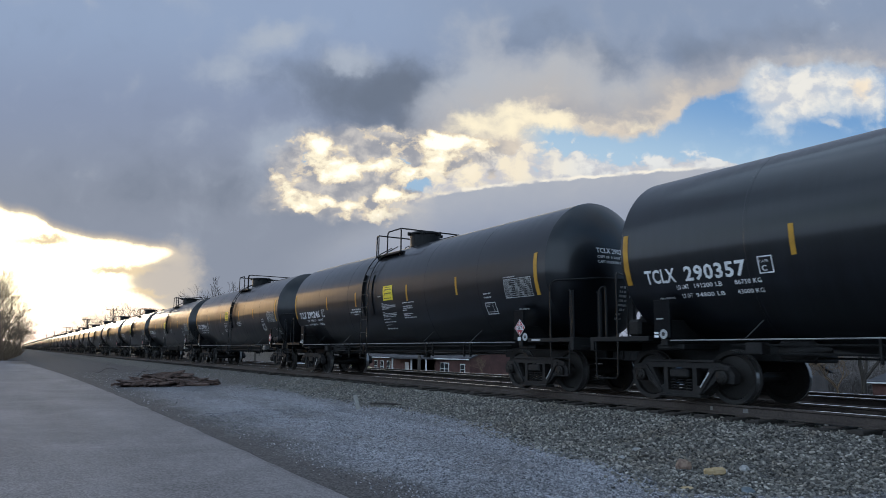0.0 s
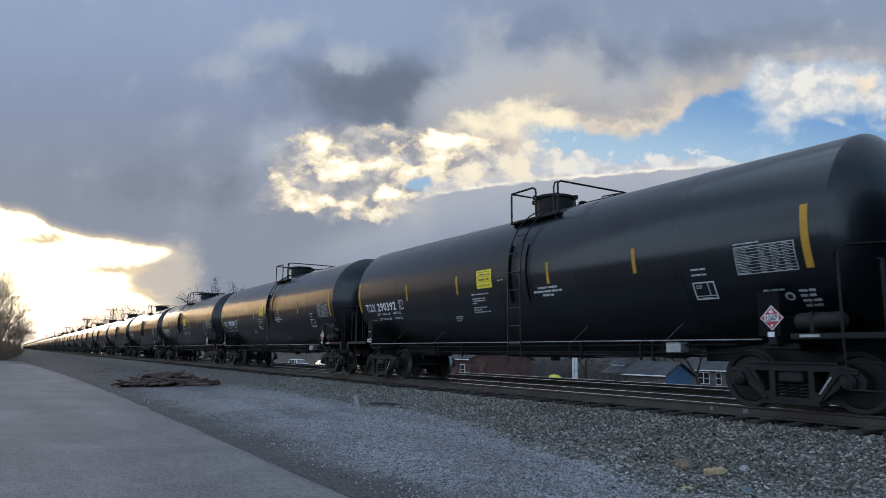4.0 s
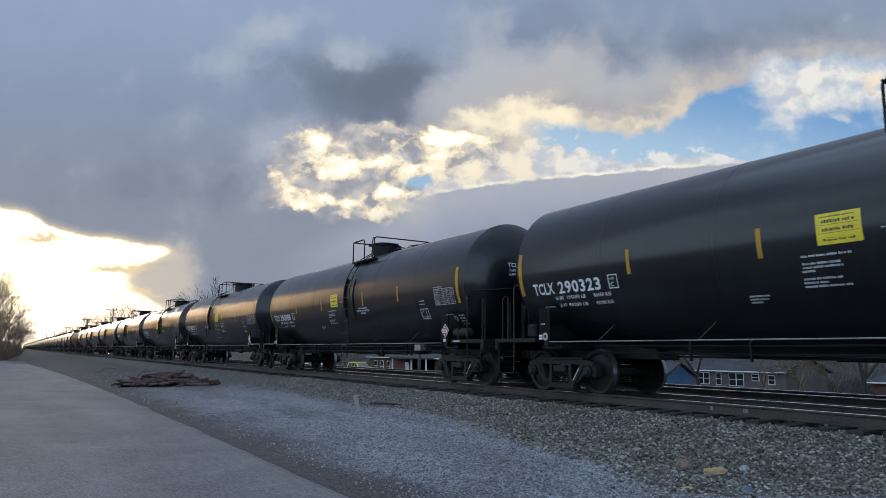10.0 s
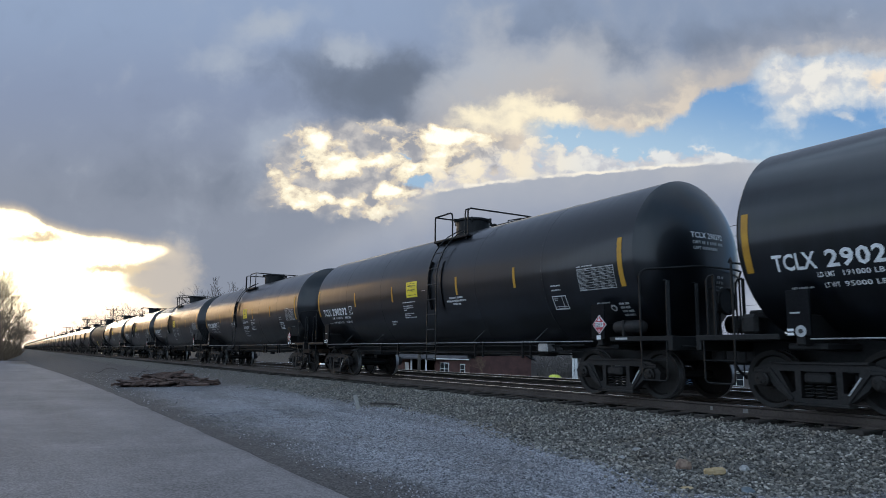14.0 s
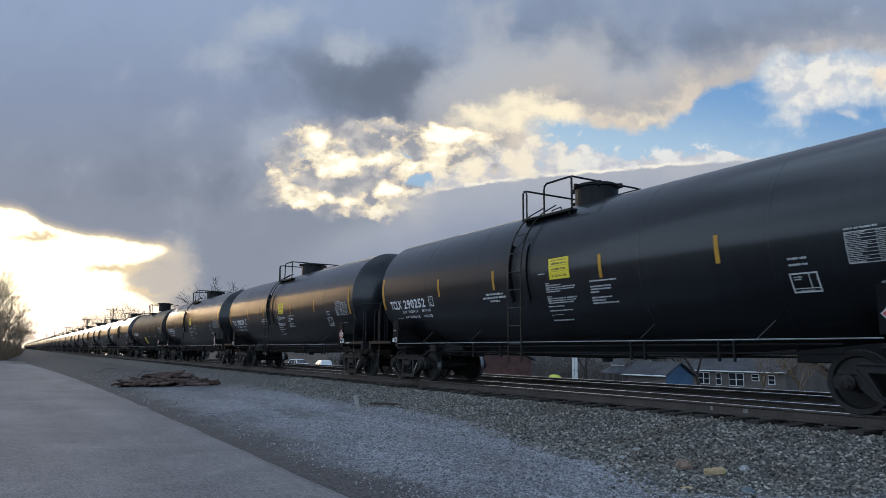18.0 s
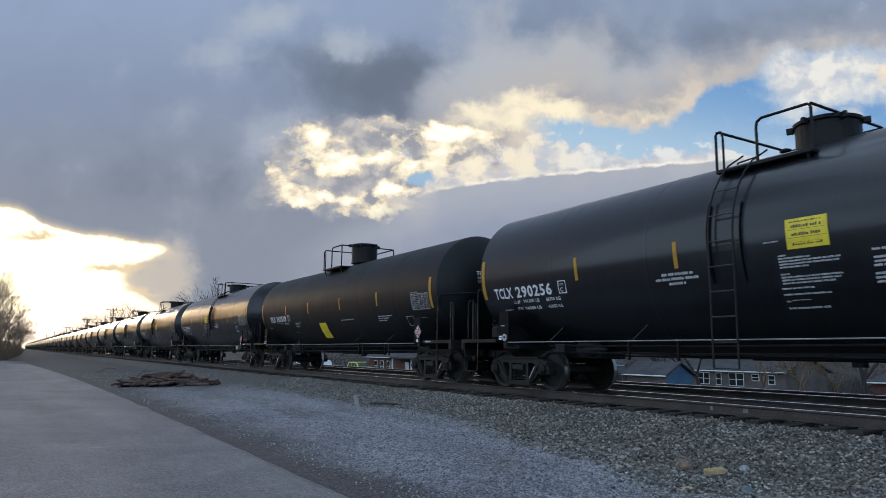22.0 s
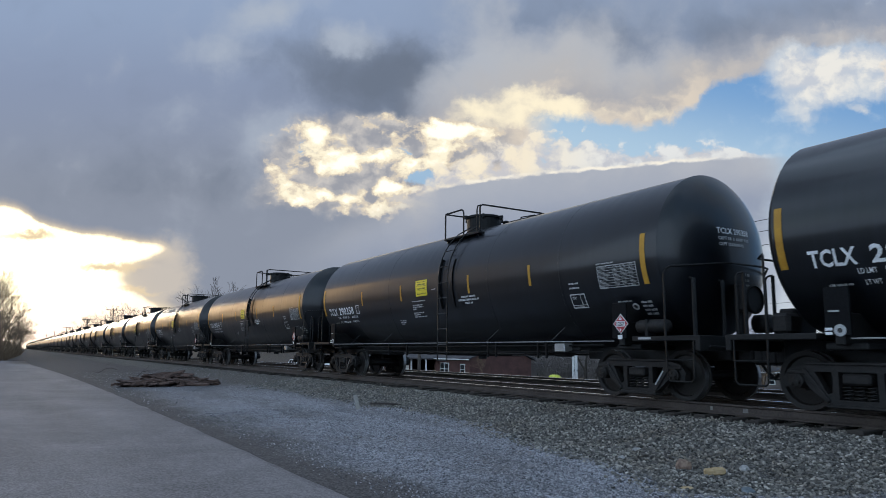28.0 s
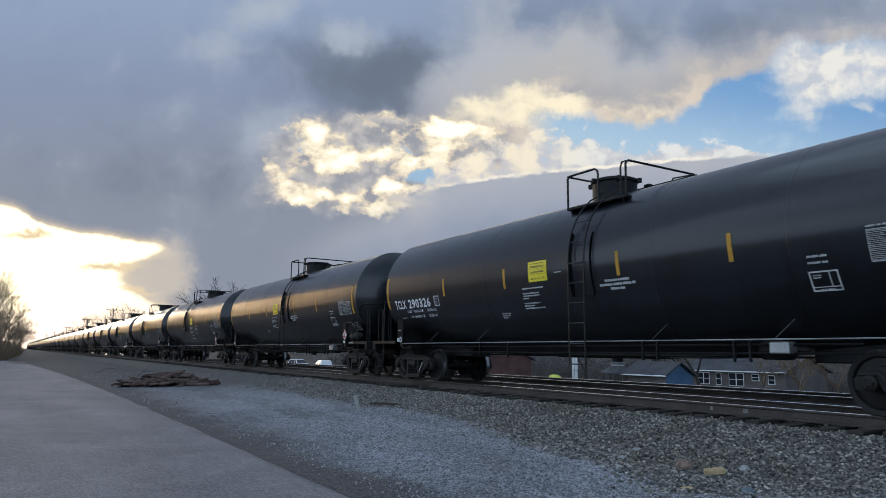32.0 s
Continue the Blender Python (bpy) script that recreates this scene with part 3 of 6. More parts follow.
def road_edge(x):
    """The ragged side of the asphalt towards the track."""
    far = max(0.0, -x - 13)
    return 3.08 - 0.00042 * far ** 2 * 1.05 + 0.07 * noise.noise(Vector((x * 0.9, 0, 3))) + 0.03 * noise.noise(Vector((x * 4, 1, 3)))


def build_road():
    bm = bmesh.new()
    rows = []
    xs = [-92, -85, -78, -70, -62, -56] + [-50 + 0.5 * i for i in range(130)] + [18, 25, 40, 80]
    for x in xs:
        e = road_edge(x)
        rows.append([bm.verts.new((x, y, z)) for y, z in ((e + 0.05, -0.04), (e, 0.012), (e - 0.12, 0.02), (1.5, 0.03), (-1.5, 0.05), (-4.5, 0.02), (-5.5, 0.01), (-5.6, -0.05))])
    for a, b in zip(rows, rows[1:]):
        for j in range(7):
            bm.faces.new((a[j + 1], b[j + 1], b[j], a[j]))
    ob = new("road", mesh_of(bm, "road", M["road"], True))
    tagged(ob, "worn grey asphalt lane with a ragged edge", "road", kind="structure")


build_ground()
build_road()


# ---- tracks ----
def rail_mesh(x0, x1):
    bm = bmesh.new()
    prof = [(-0.07, -0.18), (-0.07, -0.165), (-0.012, -0.14), (-0.010, -0.05), (-0.036, -0.035), (-0.037, -0.016), (-0.031, -0.005), (0.0, 0.0), (0.031, -0.005), (0.037, -0.016), (0.036, -0.035), (0.010, -0.05), (0.012, -0.14), (0.07, -0.165), (0.07, -0.18)]
    a = [bm.verts.new((x0, y, z)) for y, z in prof]
    b = [bm.verts.new((x1, y, z)) for y, z in prof]
    for i in range(len(prof)):
        j = (i + 1) % len(prof)
        f = bm.faces.new((a[i], b[i], b[j], a[j]))
        f.material_index = 1 if i in (6, 7) else 0
    bm.faces.new(a)
    bm.faces.new(b[::-1])
    return mesh_of(bm, "rail", (M["rail_side"], M["rail_top"]))


def build_track(centre, near):
    track = thing("railway_track", (0, centre, RAIL), "railway track of polished steel rails on dark creosoted ties" if near else "second railway track of steel rails on dark ties", "railway track", "tracks", "structure")
    me = rail_mesh(-1500, 150)
    for side in (-0.7525, 0.7525):
        part("rail", me, None, track).location = (0, side, 0)
    ties = []
    for v in range(4):
        bm = bmesh.new()
        box(bm, -0.115, 0.115, -1.3, 1.3, -0.36, -0.19, 0.012)
        for vert in bm.verts:
            vert.co += 0.012 * noise.noise_vector(vert.co * 3 + Vector((v * 7, 0, 0)))
        ties.append(mesh_of(bm, "tie", M["tie"]))
    plate = bmesh.new()
    box(plate, -0.10, 0.10, -0.16, 0.16, -0.19, -0.172, 0.004)
    plate = mesh_of(plate, "tie_plate", M["rail_side"])
    rng = random.Random(5 if near else 6)
    for i in range(130 if near else 60):
        x = 4 - i * 0.52 if near else 0 - i * 0.52
        tie = part("tie", rng.choice(ties), None, track)
        tie.matrix_basis = pose(x + rng.uniform(-0.04, 0.04), rng.uniform(-0.12, 0.16), rng.uniform(-0.03, 0.008), rng.uniform(-0.8, 0.8), 0, rng.uniform(-2, 2))
        if near and i < 70:
            part("tie_plate", plate, None, tie).location = (0, -0.7525, 0)
    far = bmesh.new()
    start = -64 if near else -32
    for i in range(500):
        x = start - i * 0.52
        box(far, x - 0.115, x + 0.115, -1.3 + rng.uniform(-0.05, 0.05), 1.3, -0.36, -0.18)
    tagged(part("far_tie", far, M["tie"], track), kind="stuff")
    return track


build_track(TRACK, True)
build_track(TRACK2, False)


# ---- loose stone, scrap and stones by the track ----
def stone_mesh(seed, mat):
    rng = random.Random(seed)
    bm = bmesh.new()
    bmesh.ops.create_icosphere(bm, subdivisions=1, radius=0.5)
    k = (rng.uniform(0.8, 1.3), rng.uniform(0.6, 1.0), rng.uniform(0.45, 0.75))
    for v in bm.verts:
        v.co = Vector((v.co.x * k[0], v.co.y * k[1], v.co.z * k[2])) * (1 + 0.55 * (rng.random() - 0.5))
    return mesh_of(bm, "stone", mat)


def scatter(name, mat, count, seed, where, size, label):
    """Thousands of broken stones in one object."""
    rng = np.random.default_rng(seed)
    bm = bmesh.new()
    bmesh.ops.create_icosphere(bm, subdivisions=1, radius=0.5)
    bm.verts.index_update()
    base = np.array([v.co[:] for v in bm.verts])
    tri = np.array([[v.index for v in f.verts] for f in bm.faces])
    bm.free()
    xy = where(rng, count)
    z = np.array([surface_z(x, y) for x, y in xy])
    sz = size(rng, count)
    n = len(base)
    shape = base[None] * rng.uniform(0.72, 1.28, (count, n, 1)) * rng.uniform((0.8, 0.6, 0.5), (1.4, 1.1, 0.9), (count, 3))[:, None, :]
    a = rng.uniform(0, math.tau, count)
    c, s = np.cos(a)[:, None], np.sin(a)[:, None]
    tilt = rng.uniform(-0.5, 0.5, (count, 1))
    px, py, pz = shape[..., 0], shape[..., 1], shape[..., 2]
    pz = pz + px * tilt
    pts = np.stack([px * c - py * s, px * s + py * c, pz], -1) * sz[:, None, None]
    pts += np.stack([xy[:, 0], xy[:, 1], z + 0.2 * sz], -1)[:, None, :]
    faces = (tri[None] + (np.arange(count) * n)[:, None, None]).reshape(-1, 3)
    me = bpy.data.meshes.new(name)
    me.from_pydata(pts.reshape(-1, 3).tolist(), [], faces.tolist())
    me.materials.append(mat)
    return tagged(new(name, me), label, "stones", kind="stuff")


def gravel_edge(x):
    """Where the pale yard gravel gives way to ballast."""
    def ease(a, b):
        t = np.clip((x - a) / (b - a), 0, 1)
        return t * t * (3 - 2 * t)
    return 8.2 - 1.3 * ease(-13.0, -7.0) - 0.8 * ease(-7.0, -5.4) + 2.0 * ease(-5.2, -3.9)


def shoulder_area(rng, n):
    x = 0.6 - 2.2 - 26 * rng.random(n) ** 1.7
    low = np.minimum(gravel_edge(x), 8.3) + rng.normal(0, 0.18, n)
    return np.stack([x, low + (10.3 - low) * rng.random(n)], -1)


def yard_area(rng, n):
    x = -2.4 - 15 * rng.random(n) ** 1.4
    top = np.minimum(gravel_edge(x), 8.4) + rng.normal(0, 0.15, n)
    low = 3.3 + np.abs(rng.normal(0, 0.45, n))
    return np.stack([x, low + (top - low) * rng.random(n) ** 0.85], -1)


def between_area(rng, n):
    return np.stack([1 - 36 * rng.random(n) ** 1.3, rng.uniform(10.2, 13.3, n)], -1)


ballast = scatter("ballast", M["ballast"], 44000, 1, shoulder_area, lambda r, n: 0.021 + 0.038 * r.random(n) ** 1.3, "grey crushed ballast stones on the track shoulder")
scatter("gravel", M["gravel"], 34000, 2, yard_area, lambda r, n: 0.010 + 0.022 * r.random(n) ** 2.0, "pale loose gravel on the yard")
def far_yard_area(rng, n):
    x = -15 - 34 * rng.random(n) ** 1.2
    return np.stack([x, 3.3 + (9.9 - 3.3) * rng.random(n)], -1)


scatter("yard_stone", M["gravel"], 6000, 4, far_yard_area, lambda r, n: 0.014 + 0.034 * r.random(n) ** 3, "scattered grey stones and clods on the yard")
scatter("track_ballast", M["ballast"], 5000, 3, between_area, lambda r, n: r.uniform(0.05, 0.09, n), "dark ballast between the rails")

stones = [stone_mesh(k, M["ballast"]) for k in range(6)]
rng = random.Random(11)
for i in range(240):
    x, y = -3.2 - 7.5 * rng.random() ** 1.3, rng.uniform(7.75, 9.9)
    st = part("ballast_stone", stones[i % 6], None, ballast)
    r = rng.uniform(0.045, 0.08)
    st.matrix_basis = pose(x, y, surface_z(x, y) + 0.25 * r, rng.uniform(-20, 20), rng.uniform(-20, 20), rng.uniform(0, 360)) @ Matrix.Diagonal((r, r, r, 1))

M["tan"] = surface("tan_broken_block", (0.306, 0.211, 0.102), (0.449, 0.340, 0.197), 0.85, fine=24, broad=9, relief=0.5)
M["brown_stone"] = surface("brown_field_stone", (0.109, 0.068, 0.051), (0.231, 0.163, 0.122), 0.85, fine=24, broad=9, relief=0.5)
M["pale_stone"] = surface("pale_field_stone", (0.204, 0.204, 0.204), (0.354, 0.347, 0.333), 0.85, fine=24, broad=9, relief=0.5)
M["blue_stone"] = surface("blue_grey_stone", (0.068, 0.088, 0.102), (0.136, 0.163, 0.184), 0.8, fine=24, broad=9, relief=0.5)


def rock(label, mat, x, y, size, turn, seed):
    bm = bmesh.new()
    bmesh.ops.create_icosphere(bm, subdivisions=2, radius=0.5)
    for v in bm.verts:
        v.co *= 1 + 0.35 * noise.noise(v.co * 2.2 + Vector((seed * 9.1, 0, 0))) + 0.1 * noise.noise(v.co * 6 + Vector((seed, 3, 0)))
        v.co = Vector((v.co.x * size[0], v.co.y * size[1], v.co.z * size[2]))
    ob = new("rock", mesh_of(bm, "rock", mat))
    ob.matrix_basis = pose(x, y, surface_z(x, y) + size[2] * 0.28, 4, -5, turn)
    tagged(ob, label, "rock", "loose rocks by the track")


def place_rocks():
    bm = box(bmesh.new(), -0.125, 0.125, -0.055, 0.055, -0.04, 0.04, 0.014)
    bmesh.ops.subdivide_edges(bm, edges=bm.edges[:], cuts=2, use_grid_fill=True)
    for v in bm.verts:
        v.co += 0.012 * noise.noise_vector(v.co * 14)
    ob = new("broken_block", mesh_of(bm, "broken_block", M["tan"]))
    ob.matrix_basis = pose(-5.78, 7.62, surface_z(-5.78, 7.62) + 0.06, 6, -8, 52)
    tagged(ob, "tan broken masonry block lying on gravel", "block")
    rock("rough brown field stone on the ballast", M["brown_stone"], -6.25, 7.62, (0.22, 0.2, 0.18), 20, 1)
    rock("small pale stone on grey ballast", M["pale_stone"], -7.28, 7.55, (0.11, 0.08, 0.06), 10, 2)
    rock("small white stone on grey ballast", M["pale_stone"], -7.45, 8.05, (0.13, 0.07, 0.06), 50, 3)
    rock("pale grey round stone on ballast", M["pale_stone"], -5.62, 8.0, (0.13, 0.12, 0.11), 80, 4)
    rock("flat tan stone half sunk in gravel", M["tan"], -5.3, 6.5, (0.16, 0.09, 0.04), 40, 5)
    rock("flat blue-grey slab in gravel", M["blue_stone"], -4.85, 6.95, (0.22, 0.16, 0.07), 120, 6)
    rock("dull grey stone in gravel", M["pale_stone"], -6.7, 6.6, (0.09, 0.07, 0.05), 15, 7)


place_rocks()


def splinter(seed, length, mat):
    """A split piece of old tie: an uneven bar with torn ends."""
    rng = random.Random(seed)
    bm = bmesh.new()
    w, h = rng.uniform(0.03, 0.095), rng.uniform(0.012, 0.045)
    rows = []
    for i in range(6):
        t = i / 5 - 0.5
        k = 1 - 0.55 * abs(2 * t) ** 4 * rng.random()
        o = Vector((0, 0.03 * rng.uniform(-1, 1), 0.03 * rng.uniform(-1, 1)))
        rows.append([bm.verts.new(Vector((t * length + rng.uniform(-0.04, 0.04), a * w * k, b * h * k)) + o) for a, b in ((-1, -1), (1, -1), (0.8, 1), (-0.9, 0.9))])
    for a, b in zip(rows, rows[1:]):
        for j in range(4):
            bm.faces.new((a[j], a[(j + 1) % 4], b[(j + 1) % 4], b[j]))
    bm.faces.new(rows[0][::-1])
    bm.faces.new(rows[-1])
    return mesh_of(bm, "wood_piece", mat)


def build_pile():
    cx, cy = -30.5, 5.6
    pile = thing("scrap_wood_pile", (cx, cy, surface_z(cx, cy)), "low heap of broken reddish-brown railway ties on gravel", "wood pile")
    rng = random.Random(21)
    kinds = [splinter(k, (0.5, 0.7, 0.9, 1.15, 0.4)[k % 5], M["wood"]) for k in range(10)]
    for i in range(240):
        rad = math.sqrt(rng.random())
        a = rng.uniform(0, math.tau)
        x, y = 1.25 * rad * math.cos(a), 1.75 * rad * math.sin(a)
        z = 0.06 + max(0, 0.46 * (1 - rad ** 1.7)) * rng.uniform(0.2, 1.0)
        p = part("wood_piece", kinds[i % 10], None, pile)
        p.matrix_basis = pose(x, y, z, rng.uniform(-25, 25), rng.uniform(-13, 13), rng.gauss(80, 50))


def build_litter():
    x, y = -16.6, 7.75
    bm = box(bmesh.new(), -0.05, 0.05, -0.018, 0.018, -0.04, 0.36, 0.006)
    ob = new("board_stub", mesh_of(bm, "board_stub", M["bleached"]))
    ob.matrix_basis = pose(x, y, ground_z(x, y), 8, -14, 50)
    tagged(ob, "short bleached board stuck upright in gravel", "board")
    bm = tube(bmesh.new(), [(0, 0, 0.03), (0.5, 0.25, 0.05), (1.0, 0.55, 0.03), (1.6, 0.8, 0.04)], 0.025, 6)
    ob = new("iron_bar", mesh_of(bm, "iron_bar", M["rail_side"]))
    ob.location = (x + 0.2, y + 0.25, ground_z(x + 0.8, y + 0.5) + 0.03)
    tagged(ob, "thin rusty bar lying on ballast", "bar")
    for k, (x, y) in enumerate(((-41.0, 5.9), (-47.5, 4.6))):
        bm = bmesh.new()
        tube(bm, [(0, 0, 0.0), (0.3, 0.2, 0.25), (0.55, 0.45, 0.32), (0.9, 0.5, 0.22)], 0.014, 5)
        tube(bm, [(0.3, 0.2, 0.25), (0.3, 0.45, 0.5), (0.5, 0.6, 0.62)], 0.008, 5)
        tube(bm, [(0.0, 0.0, 0.02), (-0.5, 0.3, 0.12)], 0.01, 5)
        ob = new("dead_branch", mesh_of(bm, "dead_branch", M["bark"]))
        ob.matrix_basis = pose(x, y, ground_z(x, y), 0, 0, 60 * k)
        tagged(ob, "bare broken branch lying on gravel", "branch")
    M["worn_mark"] = surface("faded_mark_paint", (0.10, 0.095, 0.09), (0.22, 0.21, 0.2), 0.7, fine=60)
    # paint marks on the rail's web
    for x, w in ((-8.02, 0.05), (-7.35, 0.10)):
        bm = box(bmesh.new(), x - w / 2, x + w / 2, TRACK - 0.7525 - 0.0165, TRACK - 0.7525 - 0.0145, RAIL - 0.13, RAIL - 0.06)
        ob = new("paint_mark", mesh_of(bm, "paint_mark", M["worn_mark"]))
        tagged(ob, "faded white paint mark on the rail web", "paint mark", kind="structure")


build_pile()
build_litter()


# ---- bare trees ----
def tree_meshes(seed, height, spread, levels=6, look_of="bark", thick=1.0):
    """Trunk with limbs, and the fine twigs that make its crown."""
    rng = random.Random(seed)
    wood, twig = bmesh.new(), bmesh.new()

    def grow(p, d, length, r, level):
        pts = [p]
        for i in range(3):
            d = (d + Vector((rng.gauss(0, 0.12), rng.gauss(0, 0.12), rng.gauss(0.03, 0.08)))).normalized()
            pts.append(pts[-1] + d * length / 3)
        bm = wood if level < 3 else twig
        n = 6 if level < 2 else (4 if level < 4 else 3)
        u = d.orthogonal().normalized()
        rings = []
        for i, q in enumerate(pts):
            rr = r * (1 - 0.35 * i / 3)
            v = d.cross(u)
            rings.append([bm.verts.new(q + rr * (math.cos(k * math.tau / n) * u + math.sin(k * math.tau / n) * v)) for k in range(n)])
        for a, b in zip(rings, rings[1:]):
            for k in range(n):
                bm.faces.new((a[k], a[(k + 1) % n], b[(k + 1) % n], b[k]))
        if level >= levels:
            return
        kids = 3 if level < 2 else rng.choice((2, 3))
        for k in range(kids):
            axis = Vector((rng.gauss(0, 1), rng.gauss(0, 1), rng.gauss(0, 0.4))).normalized()
            nd = (d + axis * spread * rng.uniform(0.6, 1.1) + Vector((0, 0, 0.12))).normalized()
            grow(pts[rng.choice((2, 3, 3))], nd, length * rng.uniform(0.62, 0.82), max(r * 0.56, 0.012 * thick), level + 1)

    grow(Vector((0, 0, -0.2)), Vector((0, 0, 1)), height * 0.30, height * 0.018, 0)
    return mesh_of(wood, "trunk", M[look_of]), mesh_of(twig, "crown", M[look_of])


TREES = [tree_meshes(k, 10.0, 0.62 + 0.06 * k, 6) for k in range(3)] + [tree_meshes(9, 6.0, 0.85, 6, "brush", 0.8), tree_meshes(14, 10.0, 0.7, 7, "brush", 0.8)]


def bare_tree(x, y, height, kind, turn, label="bare winter tree with thin grey branches"):
    t = thing("tree", (0, 0, 0), label, "tree", "bare trees")
    k = height / (4.6 if kind == 3 else 7.6)
    t.matrix_basis = pose(x, y, ground_z(x, y), 0, 0, turn) @ Matrix.Scale(k, 4)
    part("trunk", TREES[kind][0], None, t)
    part("crown", TREES[kind][1], None, t, "fine bare twigs")


def plant_trees():
    rng = random.Random(4)
    # by the lane at the far end
    for x, y, h in ((-118, -3.2, 10.5), (-128, -4.5, 12), (-140, -1.6, 9), (-150, -4.0, 12.5), (-165, -1.0, 9), (-104, -6.5, 9)):
        bare_tree(x, y, h, 4, rng.uniform(0, 360), "bare winter tree beside the lane")
    for x, y, h in ((-97, -1.6, 4.5), (-101, -2.6, 5.5), (-105, -0.8, 4.0), (-109, -2.0, 6), (-113, -0.4, 4.4), (-118, -1.6, 6), (-123, 0.2, 4.2), (-128, -1.0, 6.5), (-134, 0.5, 4.2), (-140, -0.4, 6), (-148, 0.9, 4.5), (-156, 0.2, 6), (-166, 1.4, 4.6), (-178, 1.0, 6), (-104, -4.2, 6), (-112, -4.6, 7), (-121, -4.2, 8)):
        bare_tree(x, y, h, 3, rng.uniform(0, 360), "dense leafless shrub beside the lane")
    # over the roofs of the train
    for x, y, h in ((-152, 35, 15.5), (-163, 37, 14), (-285, 35, 17), (-312, 38, 19), (-330, 34, 16), (-420, 36, 17), (-560, 40, 18)):
        bare_tree(x, y, h, rng.randrange(3), rng.uniform(0, 360), "tall bare tree beyond the tracks")
    # among the houses
    for x, y, h, k in ((-24, 54, 11, 2), (-30, 58, 10.5, 1), (-18, 60, 11, 2), (-33, 55, 4.6, 3), (-35, 59, 5.0, 3), (-37, 56, 4.2, 3), (-31, 57, 4.8, 3), (-62, 43.5, 2.6, 3), (-58, 68, 10.5, 1), (-51, 66, 10, 0), (-66, 74, 11, 2), (-90, 66, 11, 0), (-12, 52, 10, 1), (-76, 72, 11, 1)):
        bare_tree(x, y, h, k, rng.uniform(0, 360), "bare tree between the houses")


plant_trees()


def lane_hedge():
    """Tangled brush at the foot of the trees by the lane."""
    rng = random.Random(31)
    bm = bmesh.new()
    for i in range(420):
        x = rng.uniform(-170, -94)
        far = (-94 - x) / 76
        y = rng.uniform(-5.5, -0.6 + 2.4 * far)
        h = rng.uniform(0.8, 3.6)
        z = ground_z(x, y) - 0.05
        for k in range(3):
            tip = Vector((x + rng.gauss(0, 0.5), y + rng.gauss(0, 0.5), z + h * rng.uniform(0.6, 1)))
            mid = Vector((x, y, z)).lerp(tip, 0.55) + Vector((rng.gauss(0, 0.12), rng.gauss(0, 0.12), 0))
            tube(bm, [(x, y, z), mid, tip], 0.03, 3)
            for j in range(3):
                tube(bm, [mid, mid + Vector((rng.gauss(0, 0.45), rng.gauss(0, 0.45), rng.uniform(0.1, 0.9)))], 0.015, 3)
    ob = new("hedge", mesh_of(bm, "hedge", M["brush"]))
    tagged(ob, "tangled leafless brush beside the lane", "hedge", kind="stuff")


lane_hedge()


def far_wood():
    """The hazy wooded rise behind the houses."""
    rng = random.Random(8)
    bm = bmesh.new()
    for i in range(700):
        x = rng.uniform(-700, 120)
        y = rng.uniform(150, 330)
        h = rng.uniform(7, 13)
        z = ground_z(x, y)
        tube(bm, [(x, y, z), (x + rng.gauss(0, 0.6), y, z + h)], 0.16, 3)
        for k in range(6):
            zz = z + h * rng.uniform(0.35, 0.95)
            r = h * 0.28
            tube(bm, [(x, y, zz - 1), (x + rng.gauss(0, r), y + rng.gauss(0, r), zz + rng.uniform(0.3, 2.5))], 0.09, 3)
    ob = new("far_wood", mesh_of(bm, "far_wood", M["winter_wood"]))
    tagged(ob, "bare wood on a far rise", "wood", kind="stuff")


far_wood()


def thicket():
    """Brown winter brush that fills the slope behind the yards."""
    rng = random.Random(17)
    bm = bmesh.new()
    for i in range(3600):
        x = rng.uniform(-200, 25)
        y = rng.uniform(80, 124)
        h = rng.uniform(4.0, 8.5) * (0.75 + 0.5 * noise.noise(Vector((x * 0.06, y * 0.06, 0))) + 0.25)
        z = ground_z(x, y) - 0.1
        for k in range(3):
            tip = Vector((x + rng.gauss(0, 0.9), y + rng.gauss(0, 0.9), z + h * rng.uniform(0.5, 1)))
            mid = Vector((x, y, z)).lerp(tip, 0.5) + Vector((rng.gauss(0, 0.25), rng.gauss(0, 0.25), 0))
            tube(bm, [(x, y, z), mid, tip], 0.05, 3)
            for j in range(3):
                tube(bm, [mid.lerp(tip, 0.4 * j), mid + Vector((rng.gauss(0, 1.0), rng.gauss(0, 1.0), rng.uniform(0.3, 2.4)))], 0.035, 3)
    ob = new("thicket", mesh_of(bm, "thicket", M["winter_wood"]))
    tagged(ob, "brown leafless brush behind the houses", "thicket", kind="stuff")


thicket()

# ---- houses and yards beyond the tracks ----
M["brick"] = surface("red_brick_wall", (0.07, 0.032, 0.028), (0.135, 0.066, 0.056), 0.85, fine=12, broad=1.2, relief=0.3)
M["siding"] = surface("brown_grey_siding", (0.085, 0.072, 0.068), (0.15, 0.13, 0.122), 0.75, fine=8, broad=0.8)
M["blue_siding"] = surface("blue_siding", (0.045, 0.10, 0.18), (0.07, 0.145, 0.235), 0.65, fine=8, broad=0.8)
M["shingle"] = surface("grey_roof_shingle", (0.05, 0.05, 0.055), (0.095, 0.094, 0.10), 0.95, fine=9, broad=0.7, relief=0.4, spec=0.15)
M["trim_white"] = surface("white_house_trim", (0.68, 0.68, 0.67), (0.82, 0.82, 0.81), 0.6)


def mat_glass(net, s):
    at = net.node("ShaderNodeTexCoord").outputs["Object"]
    net.put(s["Base Color"], (0.02, 0.025, 0.03))
    net.put(s["Roughness"], net.math("MULTIPLY", net.noise(at, 2.0, 3, 0.5), 0.12))
    net.put(s["Specular IOR Level"], 0.8)


